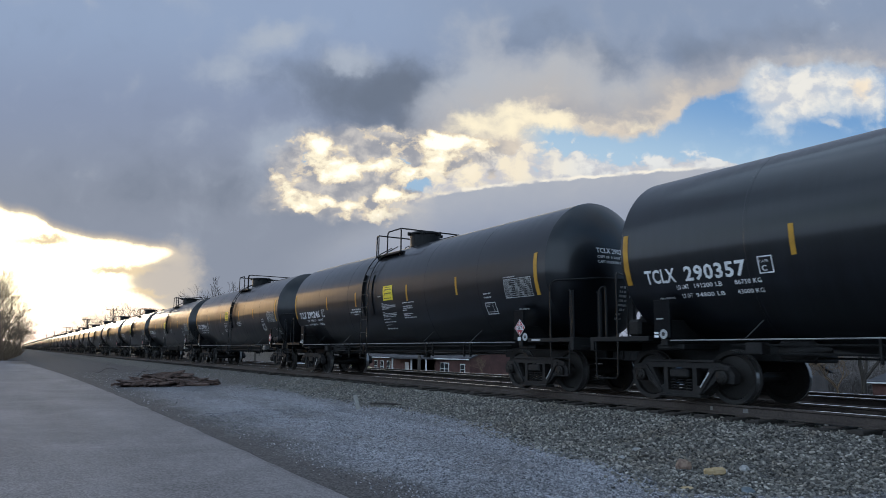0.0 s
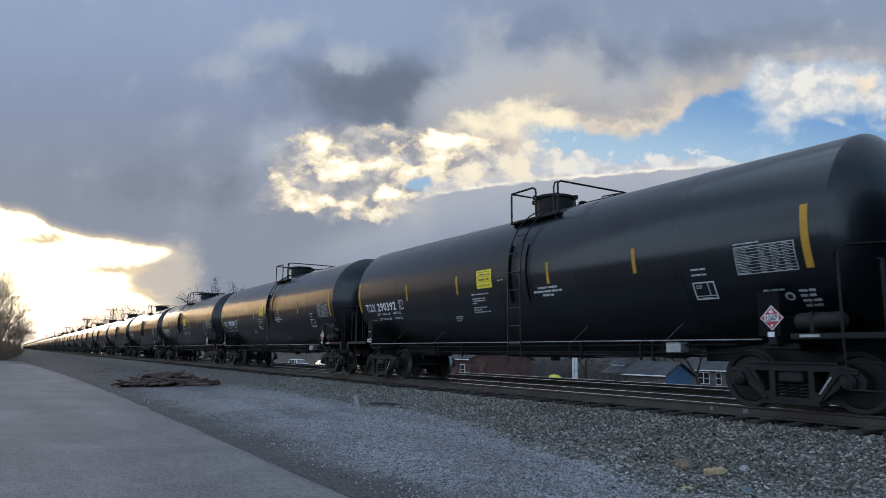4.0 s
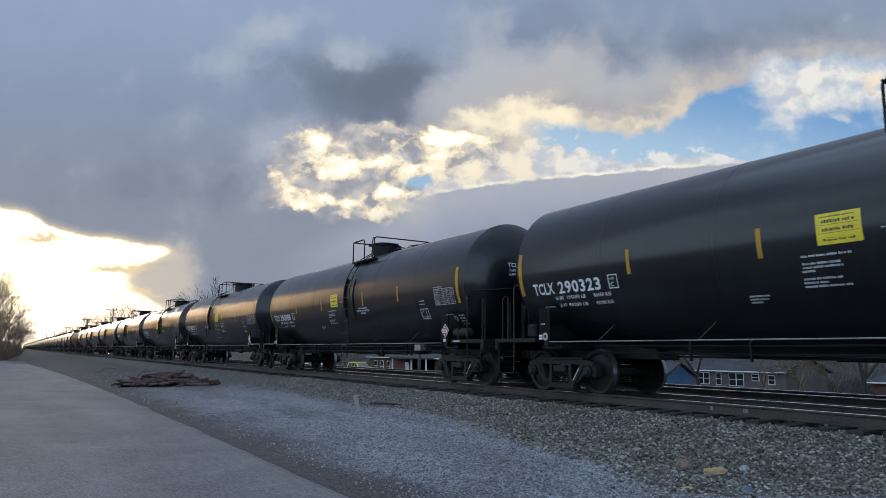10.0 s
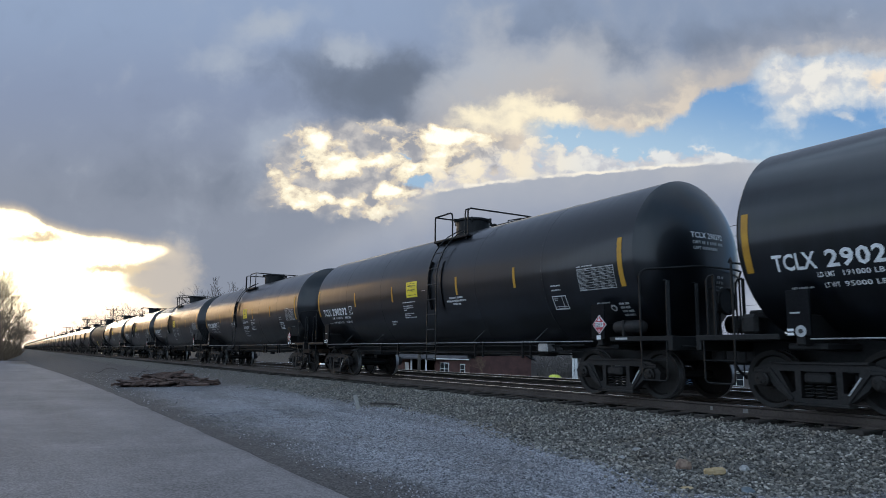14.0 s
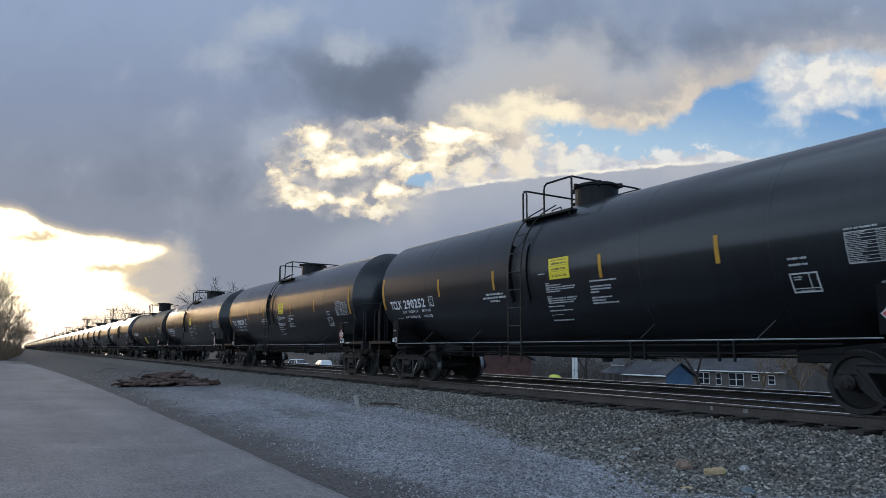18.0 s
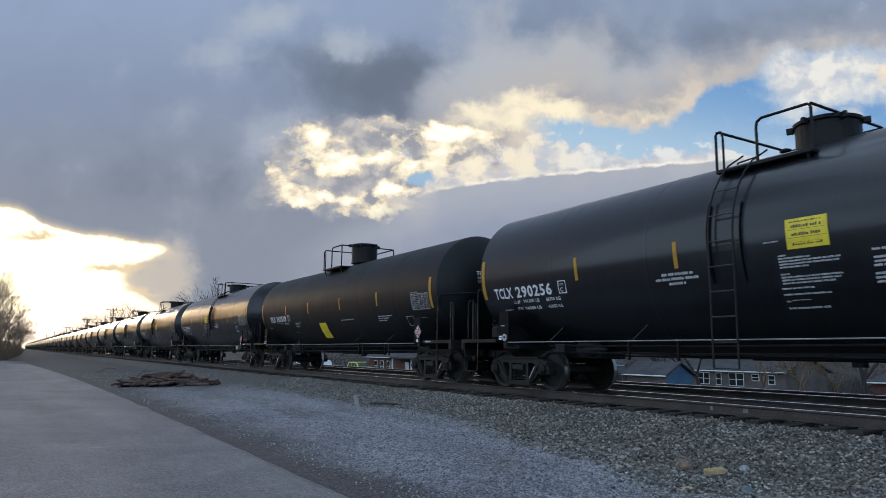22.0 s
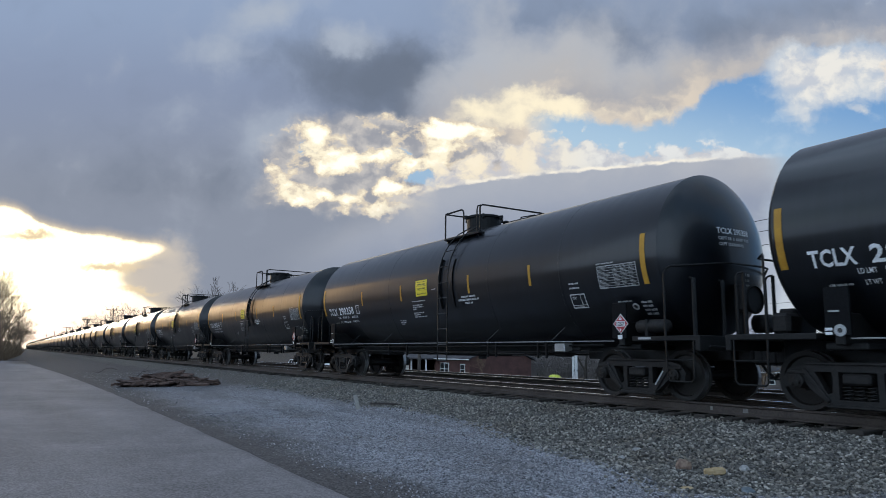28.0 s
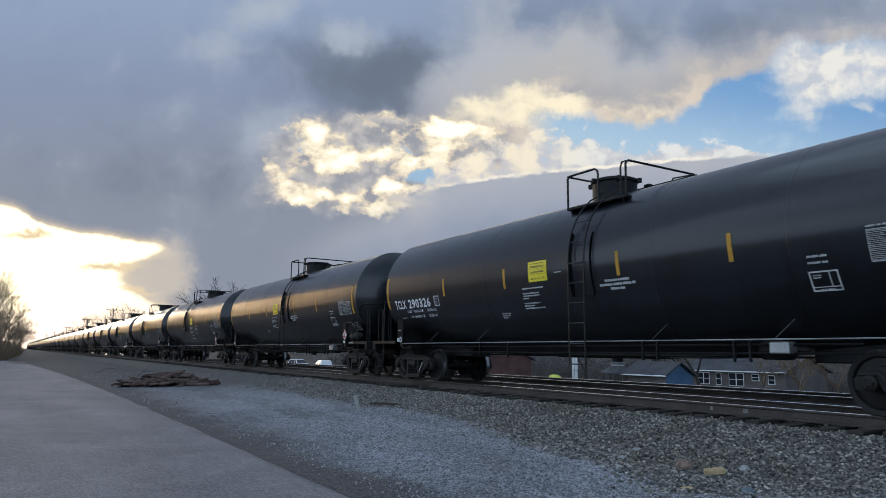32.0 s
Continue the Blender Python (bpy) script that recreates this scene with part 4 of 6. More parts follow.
M["glass"] = material("dark_window_glass", mat_glass)


def add_window(house, x, z, w, h, y, double=False):
    win = part("window", box(bmesh.new(), x - w / 2, x + w / 2, y - 0.06, y + 0.02, z, z + h, 0.01), M["trim_white"], house, "white framed window")
    n = 2 if double else 1
    for i in range(n):
        xa = x - w / 2 + 0.07 + i * w / n
        xb = xa + w / n - 0.14
        for za, zb in ((z + 0.08, z + h / 2 - 0.03), (z + h / 2 + 0.03, z + h - 0.08)):
            part("pane", box(bmesh.new(), xa, xb, y - 0.075, y - 0.055, za, zb), M["glass"], win)
    return win


def house(label, x, y, w, d, wall_h, roof_h, wall_mat, gable_mat=None, windows=(), doors=(), over=0.4):
    """A one-storey house; its front faces the tracks, the ridge runs along them."""
    hs = thing("house", (x, y, ground_z(x + w / 2, y)), label, "house", "houses beyond the tracks")
    part("wall", box(bmesh.new(), 0, w, 0, d, -0.6, wall_h), wall_mat, hs)
    bm = bmesh.new()
    t = 0.16
    sec = [(-over, wall_h - 0.10), (d / 2, wall_h + roof_h), (d + over, wall_h - 0.10), (d + over, wall_h - 0.10 + t), (d / 2, wall_h + roof_h + t), (-over, wall_h - 0.10 + t)]
    a = [bm.verts.new((-over, yy, zz)) for yy, zz in sec]
    b = [bm.verts.new((w + over, yy, zz)) for yy, zz in sec]
    for i in range(6):
        j = (i + 1) % 6
        bm.faces.new((a[i], a[j], b[j], b[i]))
    for ring in (a, b):
        bm.faces.new((ring[0], ring[1], ring[4], ring[5]))
        bm.faces.new((ring[1], ring[2], ring[3], ring[4]))
    bmesh.ops.recalc_face_normals(bm, faces=bm.faces[:])
    part("roof", bm, M["shingle"], hs, "grey shingle roof")
    for xx in (0.0, w - 0.12):
        bm = bmesh.new()
        tri = [(0, wall_h), (d, wall_h), (d / 2, wall_h + roof_h - 0.05)]
        f = [bm.verts.new((xx, yy, zz)) for yy, zz in tri]
        g = [bm.verts.new((xx + 0.12, yy, zz)) for yy, zz in tri]
        bm.faces.new(f)
        bm.faces.new(g)
        for i in range(3):
            bm.faces.new((f[i], f[(i + 1) % 3], g[(i + 1) % 3], g[i]))
        bmesh.ops.recalc_face_normals(bm, faces=bm.faces[:])
        part("gable", bm, gable_mat or wall_mat, hs)
    part("gutter", box(bmesh.new(), -over, w + over, -over - 0.12, -over - 0.01, wall_h - 0.12, wall_h, 0.02), M["trim_white"], hs, "white eaves gutter")
    for wx, wz, ww, wh, dbl in windows:
        add_window(hs, wx, wz, ww, wh, 0, dbl)
    for dx, dw in doors:
        part("door", box(bmesh.new(), dx, dx + dw, -0.06, 0.02, 0.05, 2.1, 0.01), M["trim_white"], hs, "white front door")
    return hs


def pavilion(x, y):
    """Eight-sided garden pavilion with a two-tiered roof."""
    p = thing("pavilion", (x, y, ground_z(x, y)), "garden pavilion with a two-tiered grey shingle roof", "pavilion")
    part("lower_roof", lathe(bmesh.new(), [(1.95, 2.15), (1.95, 2.22), (0.75, 2.95), (0.72, 2.9)], "Z", n=8), M["shingle"], p)
    part("lantern", lathe(bmesh.new(), [(0.70, 2.85), (0.70, 3.15)], "Z", n=8), M["trim_white"], p, "pale louvred lantern")
    part("upper_roof", lathe(bmesh.new(), [(0.98, 3.12), (0.98, 3.17), (0.08, 3.75), (0.05, 4.0)], "Z", n=8), M["shingle"], p)
    part("floor", lathe(bmesh.new(), [(1.75, -0.3), (1.75, 0.12)], "Z", n=8), M["siding"], p)
    post = mesh_of(box(bmesh.new(), -0.06, 0.06, -0.06, 0.06, 0.1, 2.2, 0.01), "post", M["siding"])
    for k in range(8):
        a = (k + 0.5) * math.tau / 8
        part("post", post, None, p).location = (1.62 * math.cos(a), 1.62 * math.sin(a), 0)


def build_houses():
    house("brown sided one-storey house with white windows", -56.4, 70, 12.7, 8, 3.35, 1.6, M["siding"], None, ((2.45, 1.7, 1.6, 1.4, True), (4.5, 1.7, 0.75, 1.4, False), (6.8, 1.65, 1.9, 1.5, True), (9.2, 2.3, 0.9, 0.8, False), (11.1, 2.0, 0.8, 1.0, False)))
    b = house("low house with a grey roof and blue gable", -52.9, 56, 5.2, 4.0, 2.1, 1.2, M["siding"], M["blue_siding"])
    part("side_wall", box(bmesh.new(), 5.2, 5.26, 0, 4.0, -0.5, 2.1), M["blue_siding"], b, "blue sided end wall")
    pavilion(-54.6, 56.5)
    r = house("long red brick house with a white door and porch", -93, 45, 26.5, 9, 2.7, 2.0, M["brick"], None, ((2.2, 0.7, 0.9, 1.5, False), (4.2, 0.5, 0.9, 1.7, False), (6.2, 0.5, 0.9, 1.7, False), (21.0, 0.7, 2.0, 1.5, True), (25.0, 0.9, 1.0, 1.2, False)), ((11.0, 1.0),))
    # the shade under the porch is a thin panel in the siding colour
    part("porch_shade", box(bmesh.new(), 12.2, 18.6, 0.0, 0.05, 0.0, 2.5), M["siding"], r, "darker panel standing for the porch's shade")
    for x in (10.0, 15.2, 18.9):
        part("porch_post", box(bmesh.new(), x - 0.09, x + 0.09, -1.5, -1.32, -0.3, 2.6, 0.02), M["trim_white"], r, "white porch post")
    part("porch_roof", box(bmesh.new(), 9.6, 19.2, -1.7, 0.0, 2.55, 2.72, 0.02), M["shingle"], r)
    house("red brick house with small white windows", -33, 66, 13, 8, 2.6, 0.7, M["brick"], None, ((3.0, 0.9, 1.0, 1.2, False), (5.6, 0.9, 0.9, 1.5, False), (9.0, 0.9, 1.2, 1.2, False)))
    # white fence posts in front of the brown house
    for i in range(9):
        x = -56 + i * 1.6
        bm = box(bmesh.new(), -0.06, 0.06, -0.06, 0.06, -0.2, 1.2, 0.01)
        ob = new("fence_post", mesh_of(bm, "fence_post", M["trim_white"]))
        ob.location = (x, 66, ground_z(x, 66))
        tagged(ob, "white wooden fence post in a yard", "fence post", "yard fence posts")
    # white twin-pipe marker by the second track
    x, y = -27.2, 25.0
    post = thing("utility_post", (x, y, ground_z(x, y)), "white twin-pipe utility post with a meter box", "post")
    for dx in (-0.11, 0.11):
        part("pipe", lathe(bmesh.new(), [(0.07, -0.3), (0.07, 2.3), (0.04, 2.36)], "Z", (dx, 0, 0), 12), M["trim_white"], post)
    part("meter_box", box(bmesh.new(), 0.05, 0.5, -0.3, 0.0, -0.1, 0.35, 0.02), M["trim_white"], post, "pale meter box")
    part("cross_tie", box(bmesh.new(), -0.2, 0.2, -0.03, 0.03, 1.2, 1.3, 0.01), M["galv"], post)


build_houses()


def profile_solid(sec, y0, y1):
    """A side outline (x, z) given width; the flanks lean in above the waist."""
    bm = bmesh.new()
    rings = []
    for y, inset in ((y0, 0.0), (y1, 0.0)):
        ring = []
        for x, z in sec:
            lean = max(0.0, z - 0.95) * 0.28
            ring.append(bm.verts.new((x, y + (lean if y < 0 else -lean), z)))
        rings.append(ring)
    a, b = rings
    k = len(sec)
    for i in range(k):
        bm.faces.new((a[i], a[(i + 1) % k], b[(i + 1) % k], b[i]))
    bm.faces.new(a[::-1])
    bm.faces.new(b)
    bmesh.ops.recalc_face_normals(bm, faces=bm.faces[:])
    bmesh.ops.bevel(bm, geom=bm.edges[:], offset=0.03, segments=1, affect="EDGES")
    return bm


def parked_car(label, x, y, turn, paint):
    car = thing("parked_car", (0, 0, 0), label, "car", "parked cars beyond the tracks")
    car.matrix_basis = pose(x, y, ground_z(x, y), 0, 0, turn)
    part("body", profile_solid([(-2.3, 0.35), (-2.35, 0.75), (-2.2, 1.05), (-1.95, 1.70), (0.2, 1.74), (0.95, 1.10), (2.15, 0.98), (2.3, 0.7), (2.3, 0.35)], -0.92, 0.92), paint, car)
    for side in (-1, 1):
        for xa, xb in ((-1.85, -1.05), (-0.95, -0.15), (-0.05, 0.62)):
            bm = bmesh.new()
            y1, y2 = side * 0.90, side * 0.76
            top = xb if xb < 0.3 else 0.16
            vs = [bm.verts.new(p) for p in ((xa, y1, 1.12), (xb, y1, 1.12), (top, y2, 1.58), (xa + 0.05, y2, 1.58))]
            bm.faces.new(vs)
            part("side_window", bm, M["glass"], car)
        for wx in (-1.4, 1.4):
            wheel = part("wheel", lathe(bmesh.new(), [(0.2, -0.1), (0.34, -0.1), (0.36, 0.0), (0.34, 0.1), (0.2, 0.1)], "Y", (wx, side * 0.84, 0.35), 18), M["ink"], car)
            part("rim", lathe(bmesh.new(), [(0.05, -0.115), (0.2, -0.11), (0.2, 0.11), (0.05, 0.115)], "Y", (wx, side * 0.84, 0.35), 14), M["galv"], wheel)
        part("headlight", box(bmesh.new(), 2.24, 2.32, side * 0.75 - 0.15, side * 0.75 + 0.15, 0.72, 0.86, 0.01), M["glass"], car)
    bm = bmesh.new()
    bm.faces.new([bm.verts.new(p) for p in ((0.97, -0.82, 1.13), (0.97, 0.82, 1.13), (0.3, 0.70, 1.66), (0.3, -0.70, 1.66))])
    part("windscreen", bm, M["glass"], car)


M["car_white"] = surface("white_car_paint", (0.62, 0.63, 0.64), (0.78, 0.79, 0.8), 0.25, relief=0.02)
M["car_lime"] = surface("yellow_green_paint", (0.45, 0.5, 0.04), (0.62, 0.68, 0.07), 0.35, relief=0.02)
parked_car("white parked utility car beyond the tracks", -107.5, 39.5, 8, M["car_white"])
parked_car("white parked car with dark windows", -97.5, 39.5, 172, M["car_white"])
parked_car("yellow-green parked van beyond the tracks", -86.5, 40.5, 5, M["car_lime"])
x, y = -46.5, 40.0
bm = lathe(bmesh.new(), [(0.3, 0.0), (0.5, 0.1), (0.5, 0.8), (0.3, 0.95), (0.1, 1.0)], "X", (0, 0, 0.5), 16)
tank = new("fuel_tank", mesh_of(bm, "fuel_tank", M["car_lime"], False))
tank.location = (x, y, ground_z(x, y) + 0.3)
tagged(tank, "small yellow-green tank in a yard", "tank")

# ---- pole line and wires ----
M["pole"] = surface("grey_pole_wood", (0.05, 0.042, 0.035), (0.11, 0.095, 0.08), 0.85, fine=16, relief=0.4)


def pole(x, y, height, arms=1):
    p = thing("utility_pole", (x, y, ground_z(x, y)), "weathered wooden utility pole with a crossarm", "utility pole", "pole line")
    part("shaft", lathe(bmesh.new(), [(0.17, -0.5), (0.15, height * 0.5), (0.11, height)], "Z", (0, 0, 0), 10), M["pole"], p)
    for k in range(arms):
        z = height - 0.4 - k * 1.2
        part("crossarm", box(bmesh.new(), -0.06, 0.06, -1.6, 1.6, z - 0.07, z + 0.07, 0.01), M["pole"], p)
        for yy in (-1.4, -0.7, 0.7, 1.4):
            part("insulator", lathe(bmesh.new(), [(0.03, 0.07), (0.06, 0.1), (0.06, 0.2), (0.03, 0.24)], "Z", (0, yy, z), 8), M["galv"], p)


def wire(y, z0, spans, label):
    bm = bmesh.new()
    for (xa, xb) in zip(spans, spans[1:]):
        pts = []
        for i in range(13):
            t = i / 12
            pts.append((xa + (xb - xa) * t, y, z0 - 0.9 * 4 * t * (1 - t)))
        tube(bm, pts, 0.018, 4)
    ob = new("overhead_wire", mesh_of(bm, "overhead_wire", M["ink"]))
    tagged(ob, label, "wire", "overhead wires")


for x in (-180, -246, -346, -450, -560):
    pole(x, 19.6, 11.2, 1)
for x in (-4, -60, -115):
    pole(x, 34.5, 11.0, 2)
for yy, z in ((33.1, 10.6), (35.9, 10.6), (33.8, 9.4)):
    wire(yy, z + ground_z(0, 34.5), (52, -4, -60, -115), "thin dark overhead wire along the tracks")
for z in (4.9, 7.2):
    wire(60.0, z, (30, -20, -70, -120), "thin dark service wire over the yards")


# ---- train ----
R, ZC, HALF, HEAD, AHEAD = 1.58, 2.735, 7.92, 0.56, 0.07     # tank radius, axis height, half of the straight shell, depth of a head, how far the shell sits forward


def sag(x):
    """How far the sloping bottom hangs below the round of the shell."""
    return 0.40 * min(1.0, max(0.0, 1 - abs(x - AHEAD) / HALF) / 0.55)


def shell(x, arc, lift=0.006):
    """A point on the tank's side towards the road: x along it, arc metres up the curve from the axis height."""
    a = arc / R
    z = ZC + R * math.sin(a)
    if z < ZC - 0.3:                   # follow the sagging belly
        f = sag(x) / (R - 0.3)
        a = math.asin(max(-1.0, ((z + f * (ZC - 0.3)) / (1 + f) - ZC) / R))
    return Vector((x, -(R + lift) * math.cos(a), z + lift * math.sin(a)))


def arc_of(z):
    return R * math.asin(max(-1, min(1, (z - ZC) / R)))


def patch(x0, x1, z0, z1, slant=0.0, lift=0.006, bm=None):
    """A thin sheet on the curve of the tank."""
    bm = bm or bmesh.new()
    a0, a1 = arc_of(z0), arc_of(z1)
    steps = max(1, int(abs(a1 - a0) / 0.08))
    rows = []
    for i in range(steps + 1):
        t = i / steps
        a = a0 + (a1 - a0) * t
        rows.append([bm.verts.new(shell(x0 + slant * t, a, lift)), bm.verts.new(shell(x1 + slant * t, a, lift))])
    for p, q in zip(rows, rows[1:]):
        bm.faces.new((p[0], p[1], q[1], q[0]))
    return bm


LETTERS = {}


def letters(text, size, bold=0.0, spacing=1.0):
    """Flat lettering as vertices and faces; cut into level bands so that it can bend."""
    key = (text, size, bold, spacing)
    if key not in LETTERS:
        cu = bpy.data.curves.new("lettering", "FONT")
        cu.body, cu.size, cu.offset, cu.resolution_u, cu.space_character = text, size, bold, 2, spacing
        ob = new("lettering", cu)
        me = bpy.data.meshes.new_from_object(ob.evaluated_get(bpy.context.evaluated_depsgraph_get()))
        bpy.data.objects.remove(ob)
        bm = bmesh.new()
        bm.from_mesh(me)
        for k in range(1, 5):
            bmesh.ops.bisect_plane(bm, geom=list(bm.verts) + list(bm.edges) + list(bm.faces), plane_co=(0, size * 0.16 * k, 0), plane_no=(0, 1, 0))
        bm.verts.index_update()
        LETTERS[key] = ([v.co.copy() for v in bm.verts], [[v.index for v in f.verts] for f in bm.faces])
        bm.free()
    return LETTERS[key]


def stencil(bm, text, x, z, size, bold=0.0, spacing=1.0, width=None, slant=0.0, lift=0.007):
    """Lettering painted on the tank's side, its foot at height z."""
    verts, faces = letters(text, size, bold, spacing)
    span = max(v.x for v in verts)
    k = width / span if width else 1.0
    a0 = arc_of(z)
    vs = [bm.verts.new(shell(x + v.x * k + slant * v.y, a0 + v.y, lift)) for v in verts]
    for f in faces:
        bm.faces.new([vs[i] for i in f])
    return bm


def dish(q):
    """How far the dished head stands out at the fraction q of its radius; it meets the shell at an edge."""
    return HEAD * (1 - min(q, 1.0) ** 2.2) ** 0.86


def head_x(y, z, lift=0.012):
    return AHEAD + HALF + dish(math.hypot(y, z - ZC) / R) + lift


def head_stencil(bm, text, y, z, size, bold=0.0):
    """Lettering on the head that leads."""
    verts, faces = letters(text, size, bold)
    vs = [bm.verts.new((head_x(y + v.x, z + v.y), y + v.x, z + v.y)) for v in verts]
    for f in faces:
        bm.faces.new([vs[i] for i in f])
    return bm


def lines_block(bm, x, z, rows, height, seed, slant=-0.05, indent=()):
    """Unreadable small writing: letter-sized bars set in words."""
    rng = random.Random(seed)
    for i, length in enumerate(rows):
        at = x + (indent[i] if indent else 0.0)
        end = at + length
        zz = z - i * height * 1.7
        left = rng.randrange(3, 9)
        while at < end - 0.3 * height:
            w = height * rng.uniform(0.45, 0.75)
            k = rng.choice((1.0, 1.0, 0.9, 0.8))
            patch(at, at + w, zz, zz + height * k, slant * height, 0.006, bm)
            at += w + 0.24 * height
            left -= 1
            if left == 0:
                at += 0.5 * height
                left = rng.randrange(3, 9)
    return bm


def tank_mesh(mat):
    """Shell with two dished heads, a weld bead at each seam."""
    rings = [1.0, 0.995, 0.985, 0.965, 0.935, 0.89, 0.82, 0.72, 0.6, 0.45, 0.3, 0.15, 0.012]
    prof = [(R * q, -HALF - dish(q)) for q in reversed(rings)]
    for i in range(1, 12):
        x = -HALF + 2 * HALF * i / 12
        if i in (2, 4, 8, 10):         # lapped seams of the jacket
            prof += [(R, x - 0.03), (R + 0.0035, x - 0.024), (R + 0.0035, x + 0.024), (R, x + 0.03)]
        else:
            prof.append((R, x))
    prof += [(R * q, HALF + dish(q)) for q in rings]
    bm = lathe(bmesh.new(), prof, "X", (0, 0, ZC), 72)
    for e in bm.edges:                 # crisp rim where head and shell meet
        a, b = (v.co for v in e.verts)
        if abs(a.x - b.x) < 1e-5 and (abs(abs(a.x) - HALF) < 1e-4 or min(abs(abs(abs(a.x) - HALF * k / 6) - d) for k in (2, 4) for d in (0.024, 0.03)) < 1e-4):
            e.smooth = False
    bmesh.ops.translate(bm, verts=bm.verts[:], vec=(AHEAD, 0, 0))
    for v in bm.verts:                 # the belly slopes down to the outlet in the middle
        low = max(0.0, ZC - 0.3 - v.co.z) / (R - 0.3)
        v.co.z -= sag(v.co.x) * low
    return mesh_of(bm, "tank", mat, True)


def wheelset_mesh():
    bm = bmesh.new()
    for s in (-1, 1):
        y = s * 0.7525
        prof = [(0.10, -0.09), (0.13, -0.085), (0.15, -0.03), (0.36, 0.0), (0.385, -0.05), (0.455, -0.065), (0.457, 0.05), (0.485, 0.06), (0.485, 0.085), (0.40, 0.085), (0.375, 0.03), (0.16, 0.02), (0.13, 0.085), (0.10, 0.09)]
        prof = [(r, y - s * d) for r, d in (prof if s > 0 else prof)]
        lathe(bm, prof, "Y", n=32, mats=[0, 0, 0, 0, 0, 1, 0, 0, 0, 0, 0, 0, 0])
        lathe(bm, [(0.09, s * 0.84), (0.115, s * 0.9), (0.115, s * 1.12), (0.085, s * 1.135), (0.085, s * 1.15), (0.03, s * 1.16)], "Y", n=16)
        for k in range(3):
            a = k * math.tau / 3
            box(bm, -0.018, 0.018, -0.018, 0.018, -0.018, 0.018, 0, Matrix.Translation((0.055 * math.sin(a), s * 1.155, 0.055 * math.cos(a))))
    lathe(bm, [(0.085, -0.84), (0.085, 0.84)], "Y", n=12)
    bmesh.ops.recalc_face_normals(bm, faces=bm.faces[:])
    return mesh_of(bm, "wheelset", (M["wheel"], M["tread"]), False)


def side_frame_mesh():
    """Cast truck side: arch bar with two windows, spring seat and bearing pedestals."""
    bm = bmesh.new()
    outer = [(-1.10, 0.36), (-1.12, 0.50), (-1.02, 0.64), (-0.80, 0.70), (-0.42, 0.735), (0.42, 0.735), (0.80, 0.70), (1.02, 0.64), (1.12, 0.50), (1.10, 0.36), (0.98, 0.36), (0.93, 0.50), (0.80, 0.50), (0.72, 0.36), (0.46, 0.155), (0.30, 0.115), (-0.30, 0.115), (-0.46, 0.155), (-0.72, 0.36), (-0.80, 0.50), (-0.93, 0.50), (-0.98, 0.36)]
    holes = [[(-0.62, 0.60), (-0.36, 0.60), (-0.36, 0.30), (-0.44, 0.27)], [(-0.27, 0.60), (0.27, 0.60), (0.27, 0.20), (-0.27, 0.20)], [(0.62, 0.60), (0.44, 0.27), (0.36, 0.30), (0.36, 0.60)]]

    def ring(points, y):
        return [bm.verts.new((x, y, z)) for x, z in points]
    loops = []
    for y in (-0.07, 0.07):
        es = []
        for pts in (outer, *holes):
            vs = ring(pts, y)
            loops.append(vs)
            es += [bm.edges.new((vs[i], vs[(i + 1) % len(vs)])) for i in range(len(vs))]
        bmesh.ops.triangle_fill(bm, edges=es, use_beauty=True)
    half = len(loops) // 2
    for a, b in zip(loops[:half], loops[half:]):
        for i in range(len(a)):
            j = (i + 1) % len(a)
            bm.faces.new((a[i], a[j], b[j], b[i]))
    bmesh.ops.recalc_face_normals(bm, faces=bm.faces[:])
    box(bm, -0.46, 0.46, -0.12, 0.12, 0.085, 0.135, 0.01)
    box(bm, -0.75, 0.75, -0.10, 0.10, 0.70, 0.745, 0.01)
    for s in (-1, 1):
        box(bm, s * 0.889 - 0.15, s * 0.889 + 0.15, -0.10, 0.10, 0.56, 0.63, 0.015)
        box(bm, -0.03, 0.03, -0.10, 0.10, -0.30, 0.30, 0.01, Matrix.Translation((s * 0.60, 0, 0.40)) @ pose(0, 0, 0, 0, s * 38, 0))
    return mesh_of(bm, "side_frame", M["truck"])


def spring_mesh():
    bm = bmesh.new()
    for cx in (-0.17, 0.0, 0.17):
        pts = [(cx + 0.065 * math.cos(t * math.tau * 5 / 60), 0.065 * math.sin(t * math.tau * 5 / 60), 0.14 + 0.26 * t / 60) for t in range(61)]
        tube(bm, pts, 0.013, 5)
    return mesh_of(bm, "spring", M["truck"], True)


TRUCK_MESH = {}


